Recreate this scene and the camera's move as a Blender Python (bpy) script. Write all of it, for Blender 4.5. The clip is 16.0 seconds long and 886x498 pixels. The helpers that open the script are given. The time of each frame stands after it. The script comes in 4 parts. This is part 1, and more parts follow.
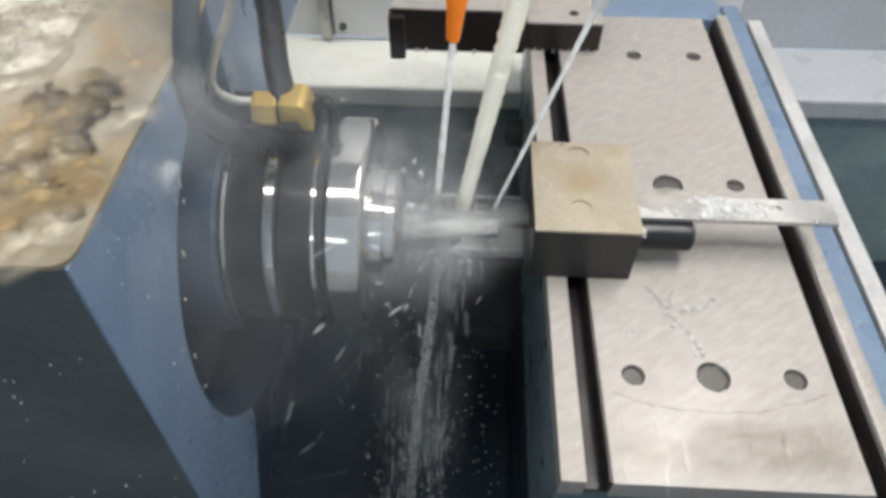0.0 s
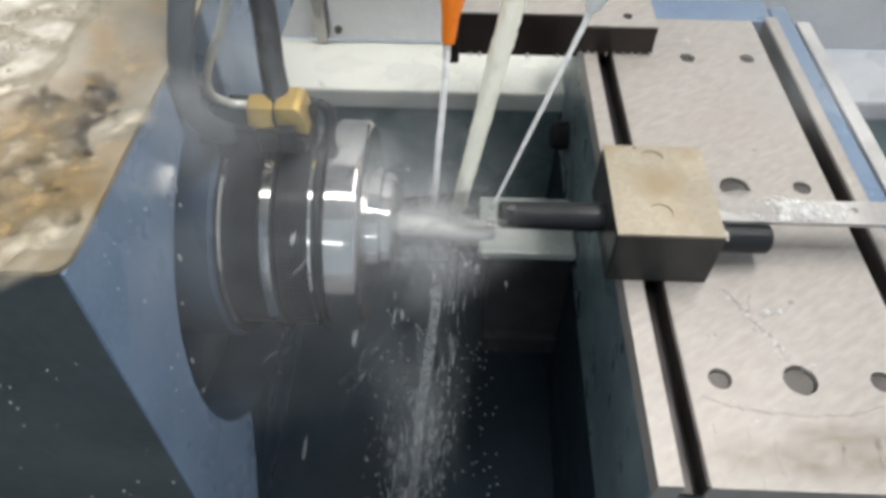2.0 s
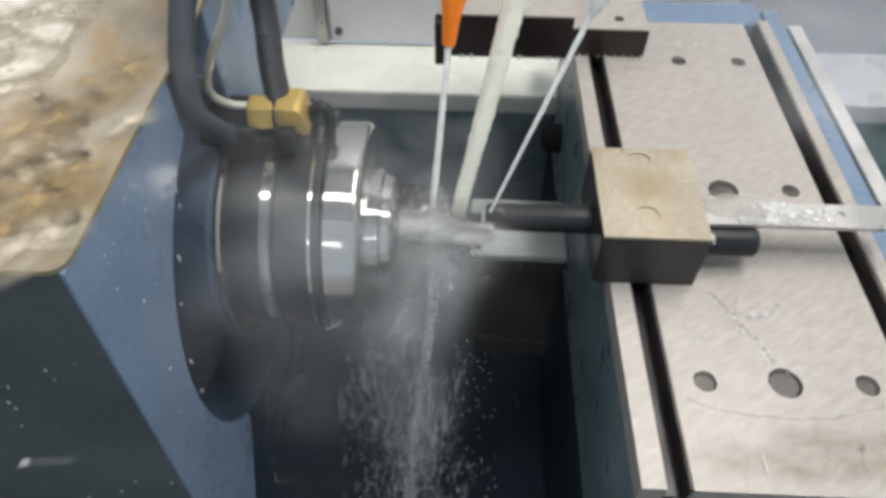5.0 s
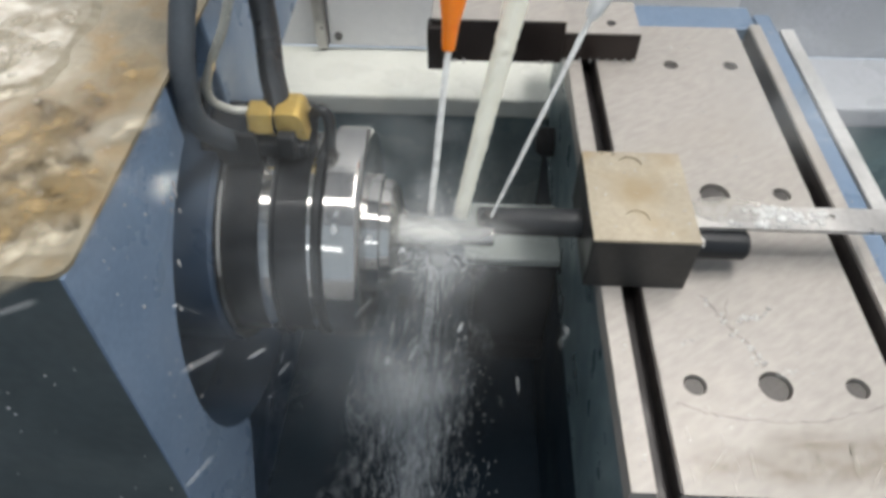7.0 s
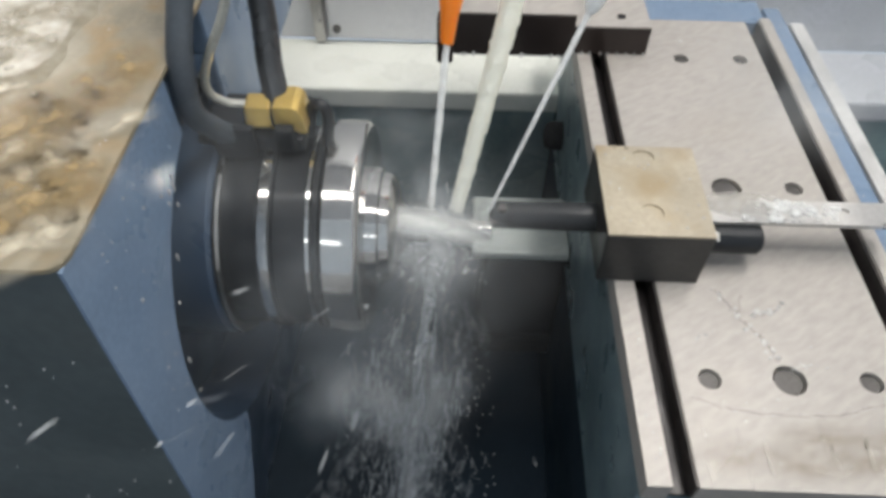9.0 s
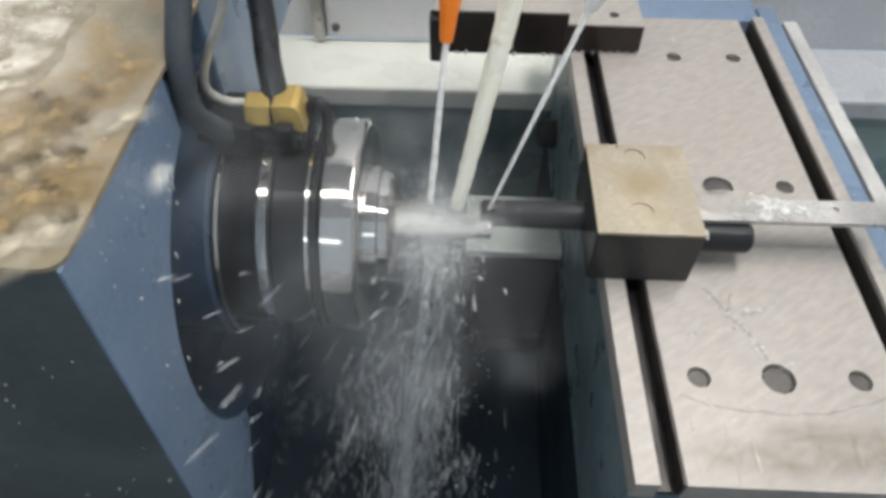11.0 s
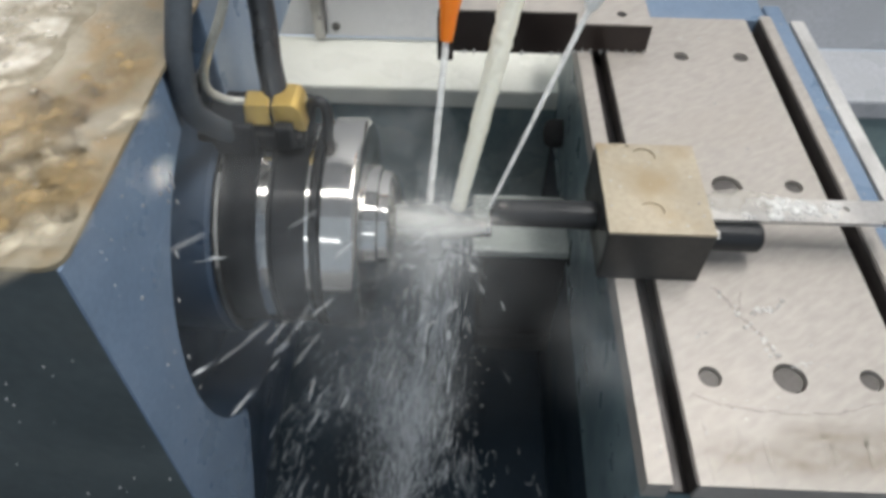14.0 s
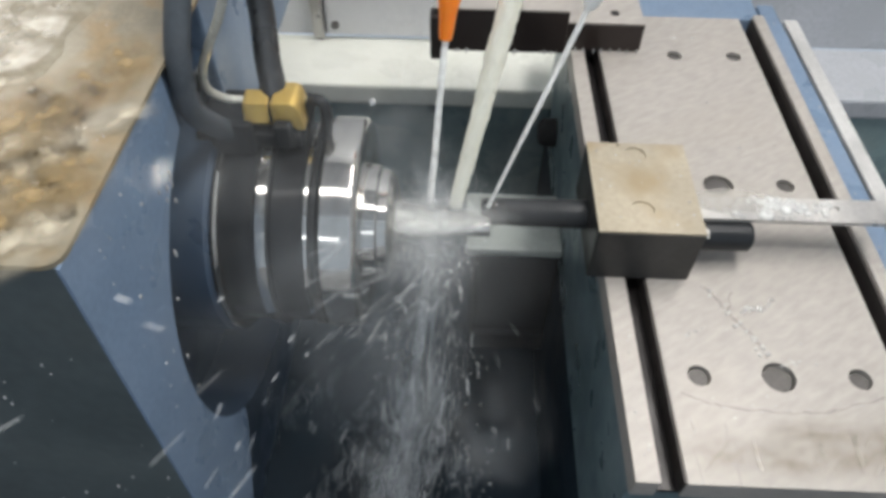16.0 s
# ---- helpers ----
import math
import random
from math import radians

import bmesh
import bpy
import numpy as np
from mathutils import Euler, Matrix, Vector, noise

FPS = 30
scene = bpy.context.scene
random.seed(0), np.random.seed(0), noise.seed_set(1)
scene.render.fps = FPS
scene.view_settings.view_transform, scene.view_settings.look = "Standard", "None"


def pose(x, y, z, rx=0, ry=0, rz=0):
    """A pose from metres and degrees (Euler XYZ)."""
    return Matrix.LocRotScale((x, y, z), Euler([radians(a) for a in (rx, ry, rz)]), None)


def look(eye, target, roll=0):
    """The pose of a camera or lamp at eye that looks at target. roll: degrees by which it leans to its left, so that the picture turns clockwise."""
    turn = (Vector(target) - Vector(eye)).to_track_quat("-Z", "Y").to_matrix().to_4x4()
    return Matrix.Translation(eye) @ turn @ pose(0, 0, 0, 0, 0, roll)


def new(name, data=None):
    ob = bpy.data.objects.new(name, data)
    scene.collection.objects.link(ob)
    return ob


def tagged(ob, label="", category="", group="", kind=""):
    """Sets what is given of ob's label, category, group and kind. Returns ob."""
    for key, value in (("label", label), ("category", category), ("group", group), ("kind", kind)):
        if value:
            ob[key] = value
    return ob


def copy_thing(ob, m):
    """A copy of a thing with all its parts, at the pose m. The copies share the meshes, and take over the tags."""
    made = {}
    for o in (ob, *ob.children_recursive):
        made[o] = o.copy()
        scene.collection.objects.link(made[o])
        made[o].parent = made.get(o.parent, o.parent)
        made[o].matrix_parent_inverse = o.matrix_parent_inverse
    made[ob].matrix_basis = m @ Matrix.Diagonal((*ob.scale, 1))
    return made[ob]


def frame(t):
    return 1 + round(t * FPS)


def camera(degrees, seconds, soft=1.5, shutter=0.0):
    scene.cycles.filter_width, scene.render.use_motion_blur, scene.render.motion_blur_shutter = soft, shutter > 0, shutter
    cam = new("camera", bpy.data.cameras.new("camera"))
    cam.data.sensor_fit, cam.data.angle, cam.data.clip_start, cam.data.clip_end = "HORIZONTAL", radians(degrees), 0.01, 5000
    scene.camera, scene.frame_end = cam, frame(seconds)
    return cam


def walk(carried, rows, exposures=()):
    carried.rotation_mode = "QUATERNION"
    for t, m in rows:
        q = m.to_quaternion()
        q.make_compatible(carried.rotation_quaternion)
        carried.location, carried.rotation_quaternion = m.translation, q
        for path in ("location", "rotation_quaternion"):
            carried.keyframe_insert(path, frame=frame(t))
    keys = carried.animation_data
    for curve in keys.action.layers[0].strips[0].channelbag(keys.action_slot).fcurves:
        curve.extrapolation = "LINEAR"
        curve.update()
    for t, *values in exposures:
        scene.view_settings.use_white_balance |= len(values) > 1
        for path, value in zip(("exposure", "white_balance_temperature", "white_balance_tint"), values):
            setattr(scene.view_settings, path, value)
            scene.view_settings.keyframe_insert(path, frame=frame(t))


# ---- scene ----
# The camera is held by hand in the open door of the machine: it stays in one place and sways a little.
# rows: seconds, tilt, roll, heading in degrees
EYE = (0.0, 0.0, 0.349)
SWAY = [
    (0, 39.68, 0.01, 2.79),
    (0.5, 39.74, -0.02, 2.64),
    (1, 39.82, -0.13, 2.47),
    (1.5, 39.86, -0.15, 2.39),
    (2, 39.86, -0.10, 2.39),
    (2.5, 39.87, -0.07, 2.47),
    (3, 39.91, 0.05, 2.44),
    (3.5, 39.88, 0.20, 2.36),
    (4, 39.86, 0.23, 2.33),
    (6.5, 40.37, 0.24, 2.25),
    (7, 40.39, 0.10, 2.31),
    (7.5, 40.25, -0.09, 2.37),
    (8, 40.02, -0.03, 2.34),
    (8.5, 39.88, 0.16, 2.21),
    (9, 39.85, 0.29, 2.11),
    (11.5, 39.69, 0.37, 2.00),
    (12, 39.64, 0.30, 2.00),
    (12.5, 39.60, 0.11, 2.09),
    (13, 39.60, 0.17, 2.07),
    (13.5, 39.63, 0.30, 2.03),
    (14, 39.66, 0.37, 2.03),
    (14.5, 39.63, 0.41, 2.01),
    (15, 39.60, 0.43, 2.01),
    (15.5, 39.59, 0.51, 1.99),
    (16, 39.57, 0.57, 1.87),
]


def sway_pose(tilt, roll, heading):
    return pose(*EYE, tilt, 0, heading) @ pose(0, 0, 0, 0, 0, roll)


cam = camera(66.94, 16.0, 3.7, 0.25)
walk(cam, [(t, sway_pose(a, b, c)) for t, a, b, c in SWAY], [(0.0, 0.48), (4.0, 0.47), (7.0, 0.42), (9.0, 0.43), (12.0, 0.38), (14.0, 0.39), (16.0, 0.45)])

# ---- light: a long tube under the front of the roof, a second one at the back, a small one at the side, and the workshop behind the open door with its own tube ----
world = bpy.data.worlds.new("workshop")
scene.world = world
world.use_nodes = True
world.node_tree.nodes["Background"].inputs[0].default_value = (0.76, 0.87, 1.0, 1)
world.node_tree.nodes["Background"].inputs[1].default_value = 0.50


def area_lamp(name, eye, target, sx, sy, watts, colour):
    data = bpy.data.lights.new(name, "AREA")
    data.shape, data.size, data.size_y, data.energy, data.color = "RECTANGLE", sx, sy, watts, colour
    ob = new(name, data)
    ob.matrix_world = look(eye, target)
    return ob


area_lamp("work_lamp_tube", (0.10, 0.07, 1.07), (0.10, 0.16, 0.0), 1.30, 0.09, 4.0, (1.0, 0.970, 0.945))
area_lamp("work_lamp_back", (0.43, 0.57, 1.07), (0.24, 0.62, 0.0), 0.86, 0.12, 11.2, (1.0, 0.955, 0.910))
area_lamp("workshop_tube", (-0.45, -2.40, 1.63), (-0.10, 0.25, 0.05), 1.50, 0.12, 3.0, (0.95, 0.98, 1.0))
area_lamp("work_lamp_left", (-0.54, 0.62, 0.45), (-0.10, 0.30, 0.0), 0.30, 0.14, 1.1, (1.0, 0.97, 0.92))


# ---- materials ----
def surface(name, colour, rough=0.5, metal=0.0, grain=60.0, spread=0.25, bump=0.15, stain=None, stain_scale=9.0,
            stain_at=(0.50, 0.68), stretch=(1, 1, 1), coat=0.0, alpha=1.0, rough_spread=0.15, turn=0.0):
    """A worn surface: fine grain, broad patches, an optional stain colour, uneven gloss and fine relief."""
    m = bpy.data.materials.new(name)
    m.use_nodes = True
    nt = m.node_tree
    bsdf = nt.nodes["Principled BSDF"]
    co = nt.nodes.new("ShaderNodeTexCoord")
    mp = nt.nodes.new("ShaderNodeMapping")
    mp.vector_type = "TEXTURE"
    mp.inputs["Scale"].default_value = [1 / s for s in stretch]
    mp.inputs["Rotation"].default_value = (0, 0, radians(turn))
    nt.links.new(co.outputs["Object"], mp.inputs["Vector"])

    def tex(scale, detail):
        n = nt.nodes.new("ShaderNodeTexNoise")
        n.inputs["Scale"].default_value, n.inputs["Detail"].default_value = scale, detail
        nt.links.new(mp.outputs[0], n.inputs["Vector"])
        return n

    def ramp(a, b, lo, hi, src):
        r = nt.nodes.new("ShaderNodeValToRGB")
        r.color_ramp.elements[0].position, r.color_ramp.elements[1].position = lo, hi
        r.color_ramp.elements[0].color, r.color_ramp.elements[1].color = a, b
        nt.links.new(src, r.inputs[0])
        return r

    fine, broad = tex(grain * 8, 4), tex(grain * 0.35, 5)
    lo = tuple(c * (1 - spread) for c in colour) + (1,)
    hi = tuple(min(1, c * (1 + spread)) for c in colour) + (1,)
    base = ramp(lo, hi, 0.3, 0.7, broad.outputs[0])
    mix = nt.nodes.new("ShaderNodeMix")
    mix.data_type, mix.blend_type = "RGBA", "OVERLAY"
    mix.inputs["Factor"].default_value = 0.25
    nt.links.new(base.outputs[0], mix.inputs[6])
    nt.links.new(ramp((0.3, 0.3, 0.3, 1), (0.7, 0.7, 0.7, 1), 0.3, 0.7, fine.outputs[0]).outputs[0], mix.inputs[7])
    last = mix.outputs[2]
    if stain:
        st = nt.nodes.new("ShaderNodeMix")
        st.data_type = "RGBA"
        nt.links.new(ramp((0, 0, 0, 1), (1, 1, 1, 1), *stain_at, tex(stain_scale, 6).outputs[0]).outputs[0], st.inputs["Factor"])
        nt.links.new(last, st.inputs[6])
        st.inputs[7].default_value = (*stain, 1)
        last = st.outputs[2]
    nt.links.new(last, bsdf.inputs["Base Color"])
    rr = ramp((max(0.03, rough - rough_spread),) * 3 + (1,), (min(1, rough + rough_spread),) * 3 + (1,), 0.3, 0.7, tex(grain * 0.6, 5).outputs[0])
    nt.links.new(rr.outputs[0], bsdf.inputs["Roughness"])
    bsdf.inputs["Metallic"].default_value = metal
    bsdf.inputs["Coat Weight"].default_value = coat
    bsdf.inputs["Coat Roughness"].default_value = 0.12
    bsdf.inputs["Alpha"].default_value = alpha
    bp = nt.nodes.new("ShaderNodeBump")
    bp.inputs["Strength"].default_value, bp.inputs["Distance"].default_value = bump, 0.002
    nt.links.new(tex(grain * 3, 5).outputs[0], bp.inputs["Height"])
    nt.links.new(bp.outputs[0], bsdf.inputs["Normal"])
    return m


STEEL_TABLE = surface("ground_steel", (0.362, 0.340, 0.310), 0.48, 0.12, 30, 0.030, 0.04, (0.345, 0.312, 0.268), 12, (0.56, 0.85), (1, 0.30, 1), 0.05, 1.0, 0.14, -58)
STEEL_SIDE = surface("machined_steel", (0.50, 0.49, 0.47), 0.35, 0.7, 40, 0.2, 0.08)
STEEL_BRIGHT = surface("bright_turned_steel", (0.46, 0.455, 0.435), 0.105, 0.95, 40, 0.08, 0.010, None, 9, (0, 1), (9, 1, 1), 0.0, 1.0, 0.02)
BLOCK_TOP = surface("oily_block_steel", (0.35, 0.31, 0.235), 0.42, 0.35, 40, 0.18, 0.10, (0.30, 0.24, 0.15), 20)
# block sides turned from the lamp: their shade is put into this colour
BLOCK_SIDE = surface("shaded_block_steel", (0.048, 0.047, 0.045), 0.45, 0.5, 50, 0.25, 0.10)
BLACK = surface("black_oxide", (0.014, 0.016, 0.018), 0.48, 0.2, 50, 0.3, 0.10, None, 9, (0, 1), (1, 1, 1), 0.12)
BLACK_PLATE = surface("brown_black_oxide", (0.030, 0.022, 0.019), 0.42, 0.3, 50, 0.3, 0.12)
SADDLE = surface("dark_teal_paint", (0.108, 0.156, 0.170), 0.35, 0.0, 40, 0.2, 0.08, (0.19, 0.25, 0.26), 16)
WAY_GREY = surface("worn_grey_cover", (0.46, 0.46, 0.45), 0.4, 0.1, 30, 0.12, 0.06, (0.36, 0.36, 0.35), 14)
# near black: the shade inside slots and holes is put into the colour
SLOT = surface("slot_shade", (0.014, 0.012, 0.012), 0.4, 0.3, 60, 0.3, 0.2)
CAST = surface("rough_black_casting", (0.016, 0.017, 0.018), 0.85, 0.0, 60, 0.3, 0.2)
CAST.node_tree.nodes["Principled BSDF"].inputs["Specular IOR Level"].default_value = 0.2
# shade on the slots' side walls, put into a dark colour
SLOT_WALL = surface("slot_wall_shade", (0.050, 0.044, 0.041), 0.5, 0.3, 60, 0.3, 0.2)
SOCKET = surface("dark_hole_steel", (0.10, 0.095, 0.09), 0.5, 0.5, 60, 0.3, 0.2)
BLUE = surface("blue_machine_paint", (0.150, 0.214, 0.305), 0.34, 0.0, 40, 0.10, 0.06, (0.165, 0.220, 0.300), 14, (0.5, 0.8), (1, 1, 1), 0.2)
# darker copy of the blue: the recess's shade is put into this colour
BLUE_SHADED = surface("recess_shade_blue", (0.034, 0.058, 0.095), 0.40, 0.0, 40, 0.15, 0.06, None, 9, (0, 1), (1, 1, 1), 0.3)
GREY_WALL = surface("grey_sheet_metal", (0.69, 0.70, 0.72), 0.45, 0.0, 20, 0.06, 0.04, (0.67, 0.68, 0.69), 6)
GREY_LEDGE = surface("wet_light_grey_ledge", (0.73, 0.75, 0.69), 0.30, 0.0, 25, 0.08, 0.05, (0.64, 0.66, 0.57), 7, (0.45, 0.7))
# right part of wall and ledge: the light's fall-off is put into this grey
GREY_DIMMED = surface("dimmed_grey_sheet", (0.43, 0.45, 0.48), 0.40, 0.0, 25, 0.08, 0.05, (0.40, 0.42, 0.44), 7)
TEAL_WALL = surface("wet_dark_teal_paint", (0.225, 0.310, 0.315), 0.32, 0.0, 25, 0.25, 0.12, (0.29, 0.36, 0.35), 18, (0.5, 0.75), (1, 1, 1), 0.3)
APRON = surface("pale_green_paint", (0.28, 0.31, 0.29), 0.38, 0.0, 30, 0.12, 0.08, (0.20, 0.23, 0.22), 16)
# headstock front: the shade on this face is put into its base colour
PANEL_DARK = surface("shaded_front_panel", (0.070, 0.086, 0.088), 0.45, 0.0, 20, 0.3, 0.15, (0.095, 0.112, 0.108), 10, (0.5, 0.8))
SUMP = surface("black_oily_sump", (0.012, 0.022, 0.032), 0.6, 0.0, 20, 0.35, 0.15, (0.014, 0.027, 0.038), 10, (0.5, 0.8))
SUMP.node_tree.nodes["Principled BSDF"].inputs["Specular IOR Level"].default_value = 0.22
TRAY = surface("coolant_stained_cover", (0.250, 0.218, 0.152), 0.44, 0.0, 60, 0.34, 0.30, (0.225, 0.155, 0.070), 42, (0.47, 0.66), (1, 1, 1), 0.08)
for coat_paint in (BLACK, TRAY):
    coat_paint.node_tree.nodes["Principled BSDF"].inputs["Specular IOR Level"].default_value = 0.28
BRASS = surface("brass", (0.60, 0.42, 0.12), 0.38, 0.55, 50, 0.12, 0.06)
HOSE = surface("black_rubber_hose", (0.020, 0.022, 0.024), 0.35, 0.0, 60, 0.3, 0.2, None, 9, (0, 1), (1, 1, 1), 0.3)
HOSE_GREY = surface("slate_grey_hose", (0.036, 0.046, 0.056), 0.80, 0.0, 60, 0.3, 0.2)
TUBE = surface("clear_grey_tube", (0.42, 0.42, 0.37), 0.28, 0.1, 60, 0.15, 0.1)
ORANGE = surface("orange_plastic", (0.95, 0.235, 0.012), 0.38, 0.0, 40, 0.05, 0.05)
WHITE_PLASTIC = surface("white_plastic", (0.75, 0.76, 0.74), 0.35, 0.0, 40, 0.05, 0.05)


def coolant(name, colour, clear, grain=120.0):
    """Milky coolant: partly clear, glossy, with bubbles that break the surface."""
    m = bpy.data.materials.new(name)
    m.use_nodes = True
    nt = m.node_tree
    bsdf, out = nt.nodes["Principled BSDF"], nt.nodes["Material Output"]
    bsdf.inputs["Base Color"].default_value = (*colour, 1)
    bsdf.inputs["Roughness"].default_value = 0.12
    clear_bsdf = nt.nodes.new("ShaderNodeBsdfTransparent")
    mix = nt.nodes.new("ShaderNodeMixShader")
    n = nt.nodes.new("ShaderNodeTexNoise")
    n.inputs["Scale"].default_value, n.inputs["Detail"].default_value = grain, 4
    bp = nt.nodes.new("ShaderNodeBump")
    bp.inputs["Strength"].default_value, bp.inputs["Distance"].default_value = 0.25, 0.001
    nt.links.new(n.outputs[0], bp.inputs["Height"])
    nt.links.new(bp.outputs[0], bsdf.inputs["Normal"])
    co = nt.nodes.new("ShaderNodeTexCoord")
    nt.links.new(co.outputs["Object"], n.inputs["Vector"])
    r = nt.nodes.new("ShaderNodeMapRange")
    r.inputs["From Min"].default_value, r.inputs["From Max"].default_value = 0.35, 0.65
    r.inputs["To Min"].default_value, r.inputs["To Max"].default_value = clear - min(0.15, (1 - clear) * 0.6), clear + min(0.15, (1 - clear) * 0.6)
    nt.links.new(n.outputs[0], r.inputs["Value"])
    nt.links.new(r.outputs[0], mix.inputs[0])
    through_bsdf = nt.nodes.new("ShaderNodeBsdfTranslucent")
    through_bsdf.inputs["Color"].default_value = (*colour, 1)
    body = nt.nodes.new("ShaderNodeMixShader")
    body.inputs[0].default_value = 0.38
    nt.links.new(bsdf.outputs[0], body.inputs[1])
    nt.links.new(through_bsdf.outputs[0], body.inputs[2])
    nt.links.new(body.outputs[0], mix.inputs[1])
    nt.links.new(clear_bsdf.outputs[0], mix.inputs[2])
    nt.links.new(mix.outputs[0], out.inputs["Surface"])
    return m


MILK = coolant("milky_coolant", (0.995, 0.99, 0.89), -0.10, 210)
MILK.node_tree.nodes["Principled BSDF"].inputs["Specular IOR Level"].default_value = 1.0
MILK.node_tree.nodes["Principled BSDF"].inputs["Roughness"].default_value = 0.3
THIN = coolant("thin_coolant", (0.98, 0.99, 0.97), 0.20)
DROP = coolant("coolant_drop", (0.90, 0.93, 0.94), 0.48)
MIST = surface("fine_spray", (0.86, 0.89, 0.91), 0.35, 0.0, 60, 0.04, 0.0)
VEIL = coolant("foaming_coolant", (0.97, 0.98, 0.96), 0.45, 260)
WATER = coolant("water_beads", (0.88, 0.88, 0.86), 0.55)
ROPE = coolant("thin_run_off", (0.92, 0.94, 0.94), 0.66, 200)
WET = coolant("wet_trail", (0.24, 0.22, 0.19), 0.80, 300)
FOAM = coolant("white_foam", (0.92, 0.93, 0.92), 0.55)
FILM = coolant("clear_water_film", (0.60, 0.58, 0.53), 0.62, 60)
BUBBLE = coolant("clear_bubbles", (0.80, 0.76, 0.66), 0.68)
PUDDLE = coolant("puddle", (0.50, 0.46, 0.36), 0.35)
PUDDLE.node_tree.nodes["Principled BSDF"].inputs["Roughness"].default_value = 0.06


def veil_material(name, most, colour=(0.88, 0.92, 0.93), rough=1.0, gloss=0.0, wisps=2.6, torn_at=(0.30, 0.70)):
    """Mist or a stain: partly clear, with wisps, thinning out from the middle of its object."""
    m = bpy.data.materials.new(name)
    m.use_nodes = True
    nt = m.node_tree
    bsdf, out = nt.nodes["Principled BSDF"], nt.nodes["Material Output"]
    bsdf.inputs["Base Color"].default_value = (*colour, 1)
    bsdf.inputs["Roughness"].default_value = rough
    bsdf.inputs["Specular IOR Level"].default_value = gloss
    co = nt.nodes.new("ShaderNodeTexCoord")
    ball = nt.nodes.new("ShaderNodeTexGradient")
    ball.gradient_type = "SPHERICAL"
    wisp = nt.nodes.new("ShaderNodeTexNoise")
    wisp.inputs["Scale"].default_value, wisp.inputs["Detail"].default_value = wisps, 5
    fall = nt.nodes.new("ShaderNodeMapRange")
    fall.interpolation_type = "SMOOTHSTEP"
    fall.inputs["To Max"].default_value = most
    torn = nt.nodes.new("ShaderNodeMapRange")
    torn.inputs["From Min"].default_value, torn.inputs["From Max"].default_value = torn_at
    mul = nt.nodes.new("ShaderNodeMath")
    mul.operation = "MULTIPLY"
    clear_bsdf = nt.nodes.new("ShaderNodeBsdfTransparent")
    mix = nt.nodes.new("ShaderNodeMixShader")
    nt.links.new(co.outputs["Object"], ball.inputs["Vector"])
    nt.links.new(co.outputs["Object"], wisp.inputs["Vector"])
    nt.links.new(ball.outputs["Fac"], fall.inputs["Value"])
    nt.links.new(wisp.outputs[0], torn.inputs["Value"])
    nt.links.new(fall.outputs[0], mul.inputs[0])
    nt.links.new(torn.outputs[0], mul.inputs[1])
    nt.links.new(mul.outputs[0], mix.inputs[0])
    nt.links.new(clear_bsdf.outputs[0], mix.inputs[1])
    body = nt.nodes.new("ShaderNodeMixShader")
    body.inputs[0].default_value = 0.0 if gloss else 0.5
    back = nt.nodes.new("ShaderNodeBsdfTranslucent")
    back.inputs["Color"].default_value = (*colour, 1)
    nt.links.new(bsdf.outputs[0], body.inputs[1])
    nt.links.new(back.outputs[0], body.inputs[2])
    nt.links.new(body.outputs[0], mix.inputs[2])
    nt.links.new(mix.outputs[0], out.inputs["Surface"])
    return m


MIST_THICK = veil_material("thick_mist", 0.33, wisps=1.2)
MIST_THIN = veil_material("thin_haze", 0.17)
MIST_SOFT = veil_material("soft_mist", 0.20, wisps=1.0)
MIST_CORE = veil_material("splash_mist", 0.78, (0.97, 0.98, 0.94), wisps=0.9, torn_at=(0.05, 0.65))
MIST_BODY = veil_material("spray_body", 0.36, (0.92, 0.94, 0.93), wisps=1.2, torn_at=(0.15, 0.70))
MIST_FALL = veil_material("falling_mist", 0.34, wisps=2.2)
OCHRE = veil_material("ochre_stain", 1.0, (0.285, 0.200, 0.085), 0.45, 0.3, 2.6, (0.34, 0.66))
CREAM = veil_material("cream_scum", 1.0, (0.50, 0.45, 0.34), 0.42, 0.3, 1.8, (0.32, 0.64))
# brown for the warm reflection at the table's front, which it also dims
SHEEN = veil_material("warm_sheen_smear", 0.50, (0.290, 0.235, 0.165), 0.28, 0.6, 1.6, (0.25, 0.70))
SCRAPE = veil_material("bright_scrape", 0.70, (0.62, 0.58, 0.50), 0.25, 0.8, 2.4, (0.30, 0.65))
SLUDGE = veil_material("brown_sludge", 1.0, (0.085, 0.070, 0.052), 0.45, 0.3, 1.6, (0.30, 0.66))


# ---- mesh helpers ----
def part(name, bm, material, parent=None, label="", smooth=None):
    smooth = len(bm.faces) > 60 if smooth is None else smooth
    me = bpy.data.meshes.new(name)
    bmesh.ops.recalc_face_normals(bm, faces=bm.faces)
    bm.to_mesh(me)
    bm.free()
    me.materials.append(material)
    if smooth:
        me.polygons.foreach_set("use_smooth", [True] * len(me.polygons))
        me.set_sharp_from_angle(angle=radians(30))
    ob = new(name, me)
    ob.parent = parent
    if label:
        ob["label"] = label
    return ob


def box(x0, x1, y0, y1, z0, z1, bevel=0.0, segs=2):
    bm = bmesh.new()
    bmesh.ops.create_cube(bm, size=1)
    bmesh.ops.transform(bm, matrix=Matrix.Translation(((x0 + x1) / 2, (y0 + y1) / 2, (z0 + z1) / 2)) @ Matrix.Diagonal((x1 - x0, y1 - y0, z1 - z0, 1)), verts=bm.verts)
    if bevel:
        bmesh.ops.bevel(bm, geom=bm.edges[:], offset=bevel, segments=segs, affect="EDGES", profile=0.6)
    return bm


